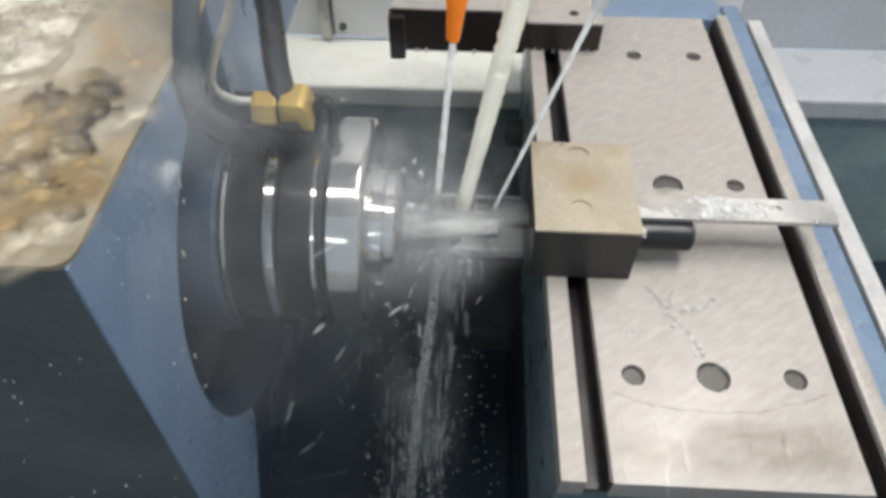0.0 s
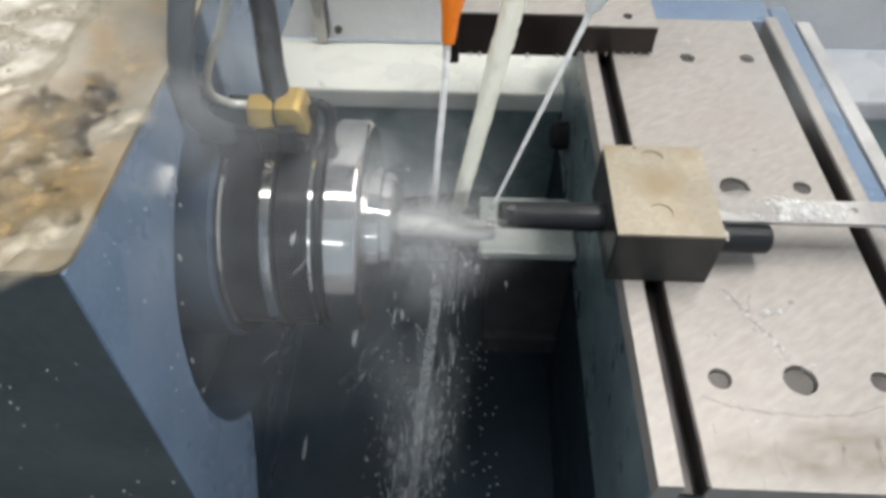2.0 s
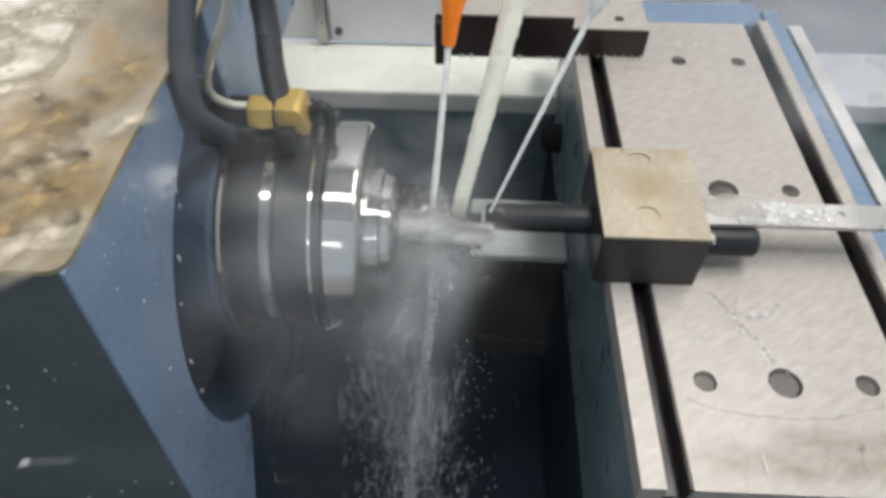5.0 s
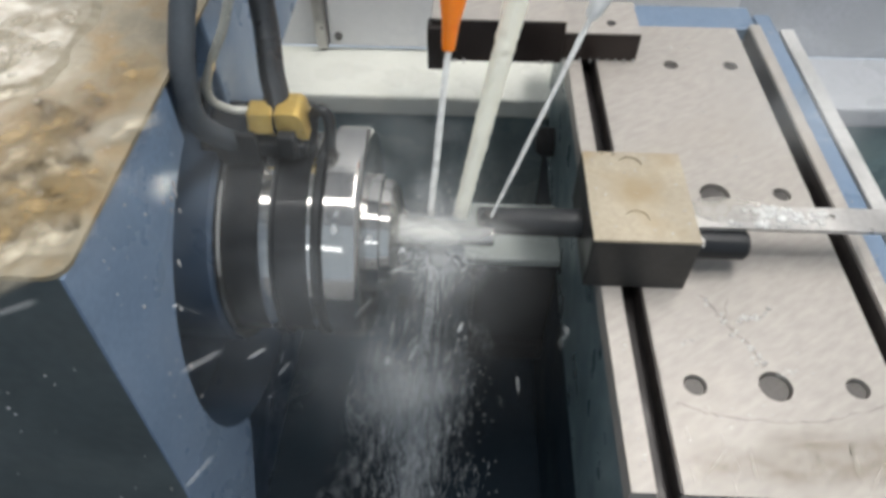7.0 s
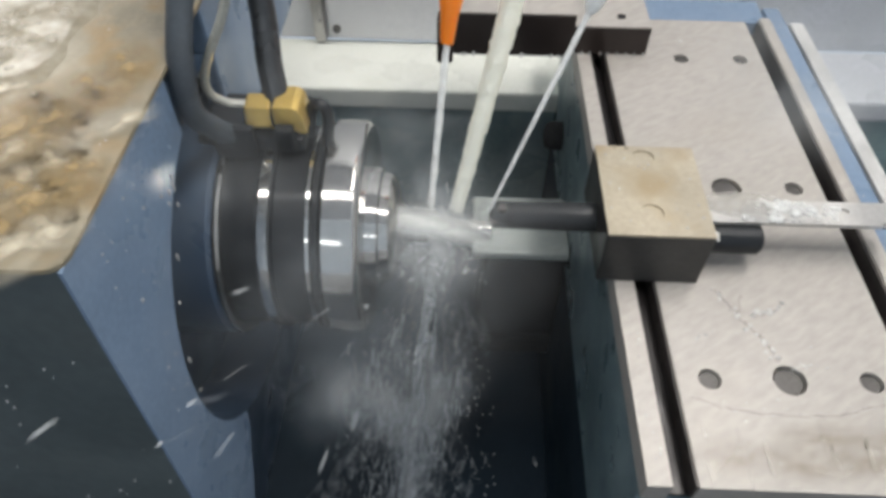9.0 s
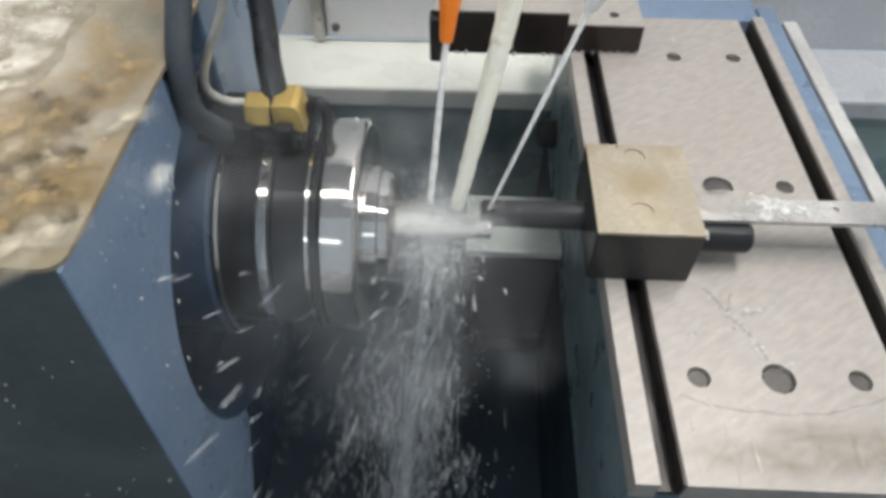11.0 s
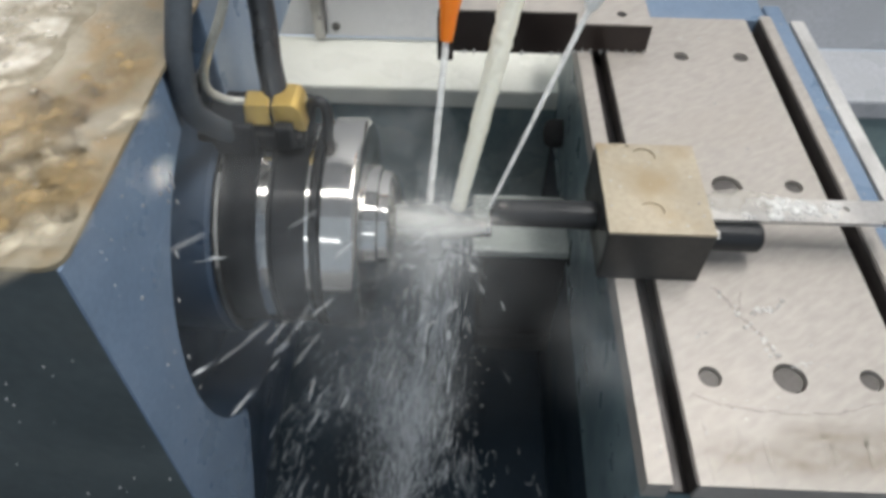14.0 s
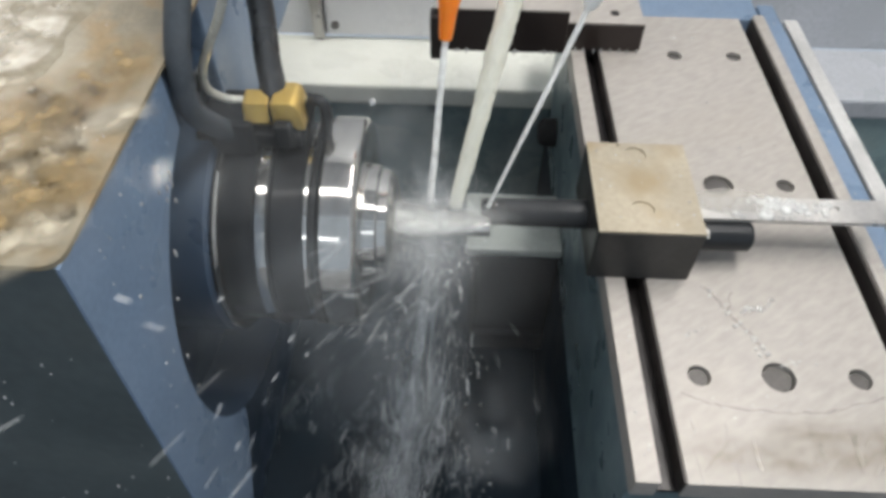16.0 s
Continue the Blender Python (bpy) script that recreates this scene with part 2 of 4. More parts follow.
def ring_pts(cx, cy, r, n):
    return [(cx + r * math.cos(2 * math.pi * i / n), cy + r * math.sin(2 * math.pi * i / n)) for i in range(n)]


def pierced(outline, holes, z0, z1, n=28, put=None):
    """A plate with the outline (u, v) between z0 and z1, and round blind holes (u, v, radius, depth) sunk from its upper face."""
    bm = bmesh.new()
    loops = [outline] + [ring_pts(u, v, r, n) for u, v, r, _ in holes]
    edges, rings = [], []
    for pts in loops:
        vs = [bm.verts.new((u, v, z1)) for u, v in pts]
        rings.append(vs)
        edges += [bm.edges.new((vs[i], vs[(i + 1) % len(vs)])) for i in range(len(vs))]
    bmesh.ops.triangle_fill(bm, edges=edges, use_beauty=True)
    depths = [z1 - z0] + [h[3] for h in holes]
    for vs, d in zip(rings, depths):
        low = [bm.verts.new((v.co.x, v.co.y, v.co.z - d)) for v in vs]
        for i in range(len(vs)):
            j = (i + 1) % len(vs)
            bm.faces.new((vs[i], vs[j], low[j], low[i]))
        if d < z1 - z0 or vs is rings[0]:
            bm.faces.new(low)
    if put:
        bmesh.ops.transform(bm, matrix=put, verts=bm.verts)
    return bm


def turned(profile, n=64):
    """A turned part about the x axis: profile of (x, radius)."""
    bm = bmesh.new()
    rows = [[bm.verts.new((x, r * math.cos(2 * math.pi * i / n), r * math.sin(2 * math.pi * i / n))) for i in range(n)] for x, r in profile]
    for a, b in zip(rows, rows[1:]):
        for i in range(n):
            j = (i + 1) % n
            bm.faces.new((a[i], a[j], b[j], b[i]))
    return bm


def tube_along(points, radii, n=12, rough=0.0, caps=True):
    """A tube through the points with a radius at each; rough: uneven wall, as a part of the radius."""
    bm = bmesh.new()
    pts = [Vector(p) for p in points]
    rows = []
    for i, p in enumerate(pts):
        d = (pts[min(i + 1, len(pts) - 1)] - pts[max(i - 1, 0)]).normalized()
        u = d.cross(Vector((0.31, 0.95, 0.1))).normalized()
        v = d.cross(u)
        ring = []
        for k in range(n):
            a = 2 * math.pi * k / n
            w = radii[i] * (1 + rough * noise.noise(Vector((math.cos(a) * 1.3, math.sin(a) * 1.3, i * 0.5))))
            ring.append(bm.verts.new(p + u * math.cos(a) * w + v * math.sin(a) * w))
        rows.append(ring)
    for a, b in zip(rows, rows[1:]):
        for k in range(n):
            j = (k + 1) % n
            bm.faces.new((a[k], a[j], b[j], b[k]))
    if caps:
        bm.faces.new(rows[0])
        bm.faces.new(rows[-1])
    return bm


def smooth_line(knots, steps):
    """Points along a curve that passes through the knots."""
    k = [Vector(p) for p in knots]
    k = [2 * k[0] - k[1]] + k + [2 * k[-1] - k[-2]]
    out = []
    for i in range(1, len(k) - 2):
        for s in range(steps):
            t = s / steps
            a, b, c, d = k[i - 1], k[i], k[i + 1], k[i + 2]
            out.append(0.5 * (2 * b + (c - a) * t + (2 * a - 5 * b + 4 * c - d) * t * t + (3 * b - a - 3 * c + d) * t ** 3))
    return out + [k[-2]]


def thing(name, label, category, at=(0, 0, 0), group="", kind=""):
    ob = new(name)
    ob.empty_display_size = 0.02
    ob.location = at
    return tagged(ob, label, category, group, kind)


def structure(name, bm, material, label, category):
    return tagged(part(name, bm, material), label, category, "", "structure")


# ---- the machine's enclosure ----
structure("wall_back", box(-1.1, 0.300, 0.70, 0.72, -0.104, 1.25), GREY_WALL, "pale grey sheet metal back wall of the machine", "wall")
structure("wall_back_right", box(0.301, 1.3, 0.70, 0.72, -0.104, 1.25), GREY_DIMMED, "sheet metal wall behind the table, dimmer light put into its grey", "wall")
structure("ledge", box(-1.1, 0.300, 0.603, 0.699, -0.130, -0.104, 0.004), GREY_LEDGE, "wet light grey ledge below the back wall", "ledge")
structure("ledge_right", box(0.301, 1.3, 0.603, 0.699, -0.130, -0.104, 0.004), GREY_DIMMED, "ledge behind the table, dimmer light put into its grey", "ledge")
structure("wall_lower_back", box(-1.1, 1.3, 0.612, 0.64, -0.55, -0.131), TEAL_WALL, "wet dark teal wall below the ledge", "wall")
structure("sump_floor", box(-1.1, 1.3, -0.6, 0.64, -0.40, -0.38), SUMP, "black oily sump floor under the spindle", "floor")
structure("wall_left", box(-1.12, -1.10, -0.6, 0.72, -0.40, 1.25), GREY_WALL, "grey sheet metal side wall", "wall")
structure("wall_right", box(1.30, 1.32, -0.6, 0.72, -0.40, 1.25), GREY_WALL, "grey sheet metal side wall", "wall")
structure("ceiling", box(-1.12, 1.32, -0.6, 0.72, 1.25, 1.27), GREY_WALL, "grey sheet metal roof of the machine", "ceiling")
structure("wall_front_low", box(-1.12, 1.32, -0.62, -0.60, -0.40, 0.0), GREY_WALL, "grey sheet metal apron under the open door", "wall")

# panel on the back wall with its bolts
panel = thing("back_panel", "pale grey bolted cover panel on the back wall", "panel", (0, 0, 0))
sheet = part("sheet", box(-0.160, 0.290, 0.690, 0.6995, -0.098, 0.35, 0.003), GREY_WALL, panel)
part("edge_strip", box(-0.176, -0.163, 0.684, 0.6995, -0.100, 0.35, 0.003), STEEL_SIDE, panel, "grey steel edge strip")
for bx, bz in ((-0.150, -0.085), (0.05, -0.085), (0.25, -0.085)):
    part("bolt", turned([(0, 0.0), (0, 0.005), (0.004, 0.004), (0.004, 0.0)], 10), SOCKET, sheet).matrix_basis = pose(bx, 0.690, bz, 0, 0, -90)

# ---- headstock ----
AX_Y, AX_Z = 0.290, 0.022
FACE_X = -0.140
headstock = thing("headstock", "blue painted headstock with a brown stained wet top cover", "headstock", (0, 0, 0))
# the blue face is a plate in the (y, z) plane
TO_FACE = Matrix(((0, 0, 1, FACE_X), (1, 0, 0, 0), (0, 1, 0, 0), (0, 0, 0, 1)))
arc = [(0.290 + 0.122 * math.cos(radians(a)), 0.012 + 0.122 * math.sin(radians(a))) for a in range(224, 106, -3)]
outline = [(0.1395, 0.1611), (0.1245, -0.023), (0.113, -0.16), (0.095, -0.379), (0.120, -0.379), (0.164, -0.137), (0.1985, -0.084)] + arc + [(0.2545, 0.1611)]
part("face_plate", pierced(outline, [], -0.0015, 0.0, 64, TO_FACE), BLUE, headstock, "blue painted face with a round cut-out")
part("rear_plate", box(-0.152, FACE_X - 0.001, 0.318, 0.56, 0.060, 0.1605, 0.002), BLUE, headstock, "blue painted plate behind the pipes")
part("recess_wall", turned([(-0.045, 0.1225), (-0.0020, 0.1225)], 96), BLUE_SHADED, headstock, "recess wall, shade put into its navy colour").location = (FACE_X, 0.290, 0.012)
part("recess_floor", box(-0.215, -0.1905, 0.14, 0.56, -0.13, 0.155), BLUE_SHADED, headstock, "recess floor behind the spindle nose, shade put into its navy colour")
part("casting", box(-0.60, -0.20, 0.205, 0.57, -0.379, 0.150), BLUE_SHADED, headstock)


def cover_top():
    """The stained cover: a sheet with a turned-down lip and a surface that waves a little."""
    bm = bmesh.new()
    nx, ny = 120, 110
    x0, x1, y0, y1 = -0.60, -0.1393, 0.1385, 0.57
    g = []
    for j in range(ny + 1):
        row = []
        for i in range(nx + 1):
            x, y = x0 + (x1 - x0) * i / nx, y0 + (y1 - y0) * j / ny
            z = 0.1635 + 0.0008 * noise.noise(Vector((x * 30, y * 30, 1.0)))
            u, v, r = x - (x1 - 0.008), (y0 + 0.008) - y, math.hypot(x - (x1 - 0.008), y0 + 0.008 - y)
            if u > 0 and v > 0 and r > 0.008:
                x, y = x1 - 0.008 + u * 0.008 / r, y0 + 0.008 - v * 0.008 / r
            row.append(bm.verts.new((x, y, z)))
        g.append(row)
    for j in range(ny):
        for i in range(nx):
            bm.faces.new((g[j][i], g[j][i + 1], g[j + 1][i + 1], g[j + 1][i]))
    rim = [g[0][i] for i in range(nx + 1)] + [g[j][nx] for j in range(1, ny + 1)]
    low = [bm.verts.new((v.co.x, v.co.y, 0.1612)) for v in rim]
    for i in range(len(rim) - 1):
        bm.faces.new((rim[i], rim[i + 1], low[i + 1], low[i]))
    return bm


part("top_cover", cover_top(), TRAY, headstock, "brown stained wet cover with puddles of coolant", True)
part("front_panel", pierced([(0.1400, 0.1608), (0.1250, -0.023), (0.1135, -0.16), (0.0955, -0.379), (0.1075, -0.379), (0.1255, -0.16), (0.1370, -0.023), (0.1520, 0.1608)], [], -0.46, 0.0, 8, Matrix.Translation((-0.0020, 0, 0)) @ TO_FACE), PANEL_DARK, headstock, "front panel with shade put into its dark colour")

part("spindle_housing", turned([(-0.19, 0.05), (-0.19, 0.0725), (-0.140, 0.0725), (-0.1375, 0.070), (-0.1375, 0.05)]), BLUE_SHADED, headstock, "spindle housing, recess shade put into its navy colour").location = (0, AX_Y, AX_Z)

# ---- spindle ----
spindle = thing("spindle", "black spindle nose with bright steel collet ring and turned workpiece", "spindle", (0, AX_Y, AX_Z))
part("nose_cover", turned([(-0.137, 0.0), (-0.137, 0.064), (-0.115, 0.064), (-0.114, 0.066), (-0.106, 0.066), (-0.105, 0.064), (-0.084, 0.064), (-0.083, 0.066), (-0.080, 0.066), (-0.079, 0.062), (-0.064, 0.062), (-0.064, 0.0)]), BLACK, spindle, "", True)
# added ring that draws a thin wet highlight on the nose's rear edge
part("edge_highlight_ring", turned([(-0.1365, 0.0645), (-0.1365, 0.0712), (-0.1350, 0.0716), (-0.1335, 0.0700), (-0.1335, 0.0645)]), STEEL_BRIGHT, spindle, "thin bright turned ring")
part("seam_ring", turned([(-0.1135, 0.063), (-0.1130, 0.0672), (-0.1075, 0.0672), (-0.1070, 0.063)]), STEEL_BRIGHT, spindle, "bright steel seam ring")
part("seam_ring", turned([(-0.0865, 0.063), (-0.0860, 0.0672), (-0.0840, 0.0672), (-0.0835, 0.063)]), STEEL_BRIGHT, spindle, "thin bright turned ring")
part("collet_ring", turned([(-0.0780, 0.050), (-0.0780, 0.0665), (-0.0770, 0.0680), (-0.0605, 0.0680), (-0.0592, 0.0674), (-0.0575, 0.0655), (-0.0570, 0.0640), (-0.0570, 0.045), (-0.0590, 0.040), (-0.0590, 0.02)]), STEEL_BRIGHT, spindle, "bright turned steel collet ring")
part("collet", turned([(-0.060, 0.039), (-0.0500, 0.038), (-0.0490, 0.0355), (-0.0435, 0.0345), (-0.0405, 0.0310), (-0.0385, 0.0240), (-0.0375, 0.0170), (-0.034, 0.0140), (-0.034, 0.008)]), STEEL_BRIGHT, spindle, "bright steel collet nose")
part("workpiece", turned([(-0.034, 0.0095), (-0.020, 0.0095), (-0.019, 0.0062), (0.0204, 0.0062), (0.0212, 0.0056), (0.0212, 0.0)], 48), STEEL_BRIGHT, spindle, "bright turned steel workpiece")

# ---- cross slide: steel table on a blue saddle; it slides along x ----
TABLE_Y0, TABLE_Y1 = 0.134, 0.584
slide = thing("cross_slide", "ground steel cross slide table with long slots on a blue saddle", "machine table", (0, 0, 0))
plate = [(0.1222, TABLE_Y0), (0.2575, TABLE_Y0), (0.2555, TABLE_Y1), (0.1172, TABLE_Y1)]
HOLES = [(0.1837, 0.521, 0.0065, 0.010), (0.2364, 0.522, 0.0065, 0.010), (0.1870, 0.358, 0.0110, 0.012), (0.2363, 0.360, 0.0065, 0.010),
         (0.1409, 0.199, 0.0068, 0.010), (0.1876, 0.2, 0.0098, 0.010), (0.2350, 0.2005, 0.0068, 0.010)]
table_plate = part("table_plate", pierced(plate, HOLES, -0.018, 0.0), STEEL_TABLE, slide, "ground steel table plate with bolt holes")
for hx, hy, hr, hd in HOLES:
    part("bolt", turned([(0, 0.0), (0, hr * 0.84), (-0.004, hr * 0.84)], 24), SOCKET, table_plate, "dark socket bolt head sunk in the table").matrix_basis = pose(hx, hy, -0.0024, 0, -90, 0)
part("side_rail", pierced([(0.0948, TABLE_Y0), (0.1082, TABLE_Y0), (0.1032, TABLE_Y1), (0.0915, TABLE_Y1)], [], -0.018, 0.0), STEEL_TABLE, slide, "steel rail beside the slot")
part("side_rail", box(0.2685, 0.2795, TABLE_Y0, TABLE_Y1 + 0.004, -0.018, 0.003, 0.003), STEEL_TABLE, slide, "steel rail beside the slot")
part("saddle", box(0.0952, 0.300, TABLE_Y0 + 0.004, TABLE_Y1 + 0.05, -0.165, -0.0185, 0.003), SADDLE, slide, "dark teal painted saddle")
# the saddle side darkens downward; that shade is put into the base's black
part("base", box(0.0958, 0.299, TABLE_Y0 + 0.006, TABLE_Y1 + 0.028, -0.379, -0.1655, 0.003), SUMP, slide, "base under the saddle, shade put into its black colour")
part("slot_floor", pierced([(0.1085, TABLE_Y0 + 0.002), (0.1219, TABLE_Y0 + 0.002), (0.1170, TABLE_Y1 - 0.001), (0.1035, TABLE_Y1 - 0.001)], [], -0.0183, -0.0150), SLOT, slide, "slot floor, shade put into its dark colour")
part("slot_floor", pierced([(0.2577, TABLE_Y0 + 0.002), (0.2682, TABLE_Y0 + 0.002), (0.2682, TABLE_Y1 - 0.001), (0.2558, TABLE_Y1 - 0.001)], [], -0.0183, -0.0150), SLOT, slide, "slot floor, shade put into its dark colour")
# added liners that carry the slots' shade; the walls behind are bare steel
part("slot_shade_liner", pierced([(0.1207, TABLE_Y0 + 0.001), (0.1220, TABLE_Y0 + 0.001), (0.1171, TABLE_Y1 - 0.001), (0.1158, TABLE_Y1 - 0.001)], [], -0.0149, -0.0010), SLOT_WALL, slide, "thin added liner, slot shade put into its dark colour")
part("slot_shade_liner", box(0.2668, 0.2684, TABLE_Y0 + 0.001, TABLE_Y1 - 0.001, -0.0149, 0.0012), SLOT_WALL, slide, "thin added liner, slot shade put into its dark colour")
part("knob", turned([(-0.002, 0.015), (0.0100, 0.0150), (0.0150, 0.0120), (0.0165, 0.0075), (0.0165, 0.0)], 24), CAST, slide, "dark round knob on the saddle side", True).matrix_basis = pose(0.0930, 0.5435, -0.1120, 0, 0, 180)
part("saddle_edge", box(0.2805, 0.2965, TABLE_Y0 + 0.004, TABLE_Y1 + 0.030, -0.0184, -0.002, 0.002), BLUE, slide, "blue painted saddle edge")
part("end_strip", box(0.093, 0.2795, TABLE_Y1 + 0.006, TABLE_Y1 + 0.046, -0.0184, -0.004, 0.002), BLUE, slide, "blue painted end strip")
part("way_cover", box(0.3005, 0.3135, TABLE_Y0 + 0.004, 0.59, -0.10, -0.003, 0.002), WAY_GREY, slide, "light grey way cover edge")
apron = part("apron", box(0.004, 0.0948, 0.397, 0.47, -0.140, -0.13, 0.003), APRON, slide, "pale green bracket under the tool")
part("bracket_body", box(0.015, 0.0948, 0.400, 0.468, -0.270, -0.1405, 0.004), CAST, apron, "black cast body of the bracket")
part("bracket_foot", box(0.013, 0.0948, 0.394, 0.470, -0.300, -0.2705, 0.004), CAST, apron, "black foot of the bracket")

# ---- tool block with boring bar ----
tool = thing("tool_block", "oily steel tool block holding a black boring bar", "tool holder", (0, 0, 0))
part("body_top", box(0.0815, 0.1470, 0.269, 0.350, 0.0, 0.0435, 0.0012), BLOCK_SIDE, tool, "steel block sides, shade put into a dark colour")
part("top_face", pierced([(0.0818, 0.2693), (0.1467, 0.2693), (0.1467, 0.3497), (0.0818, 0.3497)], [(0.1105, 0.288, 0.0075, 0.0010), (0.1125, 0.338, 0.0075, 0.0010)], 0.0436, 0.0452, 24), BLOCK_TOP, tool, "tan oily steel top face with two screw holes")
BAR = (0.292, 0.0195)
part("boring_bar", turned([(0.0115, 0.0), (0.0115, 0.0070), (0.0135, 0.0090), (0.0810, 0.0098)], 32), BLACK, tool, "black tool bar", True).location = (0, 0.3060, 0.0200)
part("insert", box(0.0110, 0.0170, 0.2968, 0.3005, 0.0205, 0.0235, 0.0006), SOCKET, tool, "small cutting insert")
part("clamp_screw", turned([(0, 0.0), (0, 0.0028), (-0.002, 0.0030)], 12), SOCKET, tool, "small clamp screw").matrix_basis = pose(0.0195, 0.3030, 0.0305, 0, -90, 0)
part("shank", turned([(0.1475, 0.0100), (0.184, 0.0100), (0.186, 0.0085), (0.186, 0.0)], 32), BLACK, tool, "black round shank end", True).location = (0, *BAR)
part("strip", pierced([(0.1476, 0.294), (0.2760, 0.2945), (0.2760, 0.3150), (0.1476, 0.3135)], [(0.2405, 0.3065, 0.0024, 0.0020)], 0.030, 0.033, 16), STEEL_SIDE, tool, "wet flat steel strip with a hole")

# ---- rear tool plate ----
rear = thing("rear_tool_plate", "black oxide tool plate at the back of the table", "tool holder", (0, 0, 0))
part("long_bar", box(-0.030, 0.0855, 0.518, 0.575, 0.0005, 0.0405, 0.0015), BLACK_PLATE, rear, "long black bar overhanging the table")
part("end_foot", box(-0.0335, -0.0195, 0.5130, 0.5300, -0.0060, 0.0360, 0.002), BLACK_PLATE, rear, "small black end clamp")
part("foot", box(0.086, 0.1525, 0.524, 0.578, 0.0005, 0.0265, 0.0012), BLACK_PLATE, rear, "black foot bolted to the table")
part("foot_top", pierced([(0.0865, 0.5245), (0.1520, 0.5245), (0.1520, 0.5775), (0.0865, 0.5775)], [(0.128, 0.541, 0.004, 0.0008)], 0.0266, 0.0278, 20), STEEL_TABLE, rear, "ground steel upper face")
# flat disc over the shallow hole; its black stands for the hole's shade
part("bolt_hole_disc", turned([(0, 0.0), (0, 0.0040), (-0.0004, 0.0042)], 20), SLOT, rear, "dark disc in place of a bolt hole's shade").matrix_basis = pose(0.128, 0.541, 0.0282, 0, -90, 0)
part("bar_top", box(-0.0295, 0.085, 0.5185, 0.5745, 0.0407, 0.0418), STEEL_TABLE, rear, "ground steel upper face")

# ---- pipes and fittings on the spindle housing ----
fitting = thing("brass_fitting", "pair of yellow brass pipe fittings over the spindle", "pipe fitting", (-0.1055, 0.297, 0.1085))


def hex_nut(x0, x1, r):
    bm = turned([(x0, 0.0), (x0, r * 0.92), (x0 + 0.001, r), (x1 - 0.001, r), (x1, r * 0.92), (x1, 0.0)], 6)
    bmesh.ops.rotate(bm, cent=(0, 0, 0), matrix=Matrix.Rotation(radians(12), 3, "X"), verts=bm.verts)
    return bm


part("nut", hex_nut(-0.0150, -0.0010, 0.0105), BRASS, fitting)
part("groove", turned([(-0.0012, 0.0), (-0.0012, 0.0085), (0.0012, 0.0085), (0.0012, 0.0)], 20), BLACK, fitting, "dark groove between the fittings")


def elbow_body():
    """A square brass elbow whose far end turns down."""
    bm = bmesh.new()
    side = [(0.0010, -0.004), (0.0010, 0.0098), (0.0020, 0.0108), (0.0125, 0.0108), (0.0152, 0.0092), (0.0166, 0.0060), (0.0185, -0.0070), (0.0135, -0.0070), (0.0125, -0.004)]
    a, b = ([bm.verts.new((x, y, z)) for x, z in side] for y in (-0.0100, 0.0100))
    bm.faces.new(a), bm.faces.new(b)
    for i in range(len(side)):
        j = (i + 1) % len(side)
        bm.faces.new((a[i], a[j], b[j], b[i]))
    bmesh.ops.bevel(bm, geom=bm.edges[:], offset=0.0009, segments=2, affect="EDGES", profile=0.6)
    return bm


part("elbow", elbow_body(), BRASS, fitting, "square brass elbow turning down")
mount = thing("manifold", "black wet manifold block on the spindle housing", "manifold", (0, 0, 0))
part("body", box(-0.150, -0.089, 0.284, 0.325, 0.0895, 0.1000, 0.003), BLACK, mount)
part("clamp", box(-0.1035, -0.0930, 0.2790, 0.2865, 0.0935, 0.1095, 0.002), BLACK, mount, "small black clamp before the elbow")
part("lug", box(-0.1395, -0.1150, 0.2790, 0.2850, 0.0880, 0.1100, 0.0025), BLACK, mount, "black lug under the hose")
part("elbow", tube_along(smooth_line([(-0.0895, 0.300, 0.090), (-0.0860, 0.300, 0.108), (-0.0805, 0.299, 0.1135), (-0.0765, 0.298, 0.107), (-0.0790, 0.296, 0.084)], 8), [0.0034] * 33, 10), BLACK, mount, "black elbow", True)
pts = smooth_line([(-0.1196, 0.2970, 0.1137), (-0.1293, 0.2940, 0.1165), (-0.1358, 0.2890, 0.1258), (-0.1354, 0.2870, 0.1374), (-0.1288, 0.2880, 0.1529), (-0.1178, 0.2900, 0.1732), (-0.1087, 0.2900, 0.1987), (-0.1060, 0.3000, 0.2250), (-0.1500, 0.4500, 0.4000), (-0.1600, 0.6990, 0.4500)], 8)
tagged(part("thin_pipe", tube_along(pts, [0.0024] * len(pts), 10), TUBE, None, "", True), "thin grey bent lubrication pipe", "pipe")
pts = smooth_line([(-0.104, 0.300, 0.112), (-0.108, 0.312, 0.130), (-0.110, 0.325, 0.148), (-0.112, 0.335, 0.175), (-0.113, 0.355, 0.24), (-0.120, 0.47, 0.40), (-0.120, 0.699, 0.45)], 8)
tagged(part("rubber_hose", tube_along(pts, [0.0072] * len(pts), 14), HOSE, None, "", True), "thick black rubber hose rising from the fittings", "hose")

pts = smooth_line([(-0.140, 0.699, 0.42), (-0.138, 0.46, 0.34), (-0.1345, 0.3027, 0.1971), (-0.1345, 0.2847, 0.1818), (-0.1345, 0.2650, 0.1614), (-0.1345, 0.2600, 0.1380), (-0.1330, 0.2740, 0.1150), (-0.1290, 0.2860, 0.1000)], 8)
tagged(part("wet_hose", tube_along(pts, [0.0062] * len(pts), 14), HOSE_GREY, None, "", True), "thick dark wet hose beside the blue face", "hose")

# ---- coolant nozzles and streams ----
noz = thing("orange_nozzle", "orange plastic coolant nozzle pointing down", "nozzle", (0, 0, 0))
a, b = Vector((-0.0107, 0.334, 0.1317)), Vector((-0.0085, 0.340, 0.158))
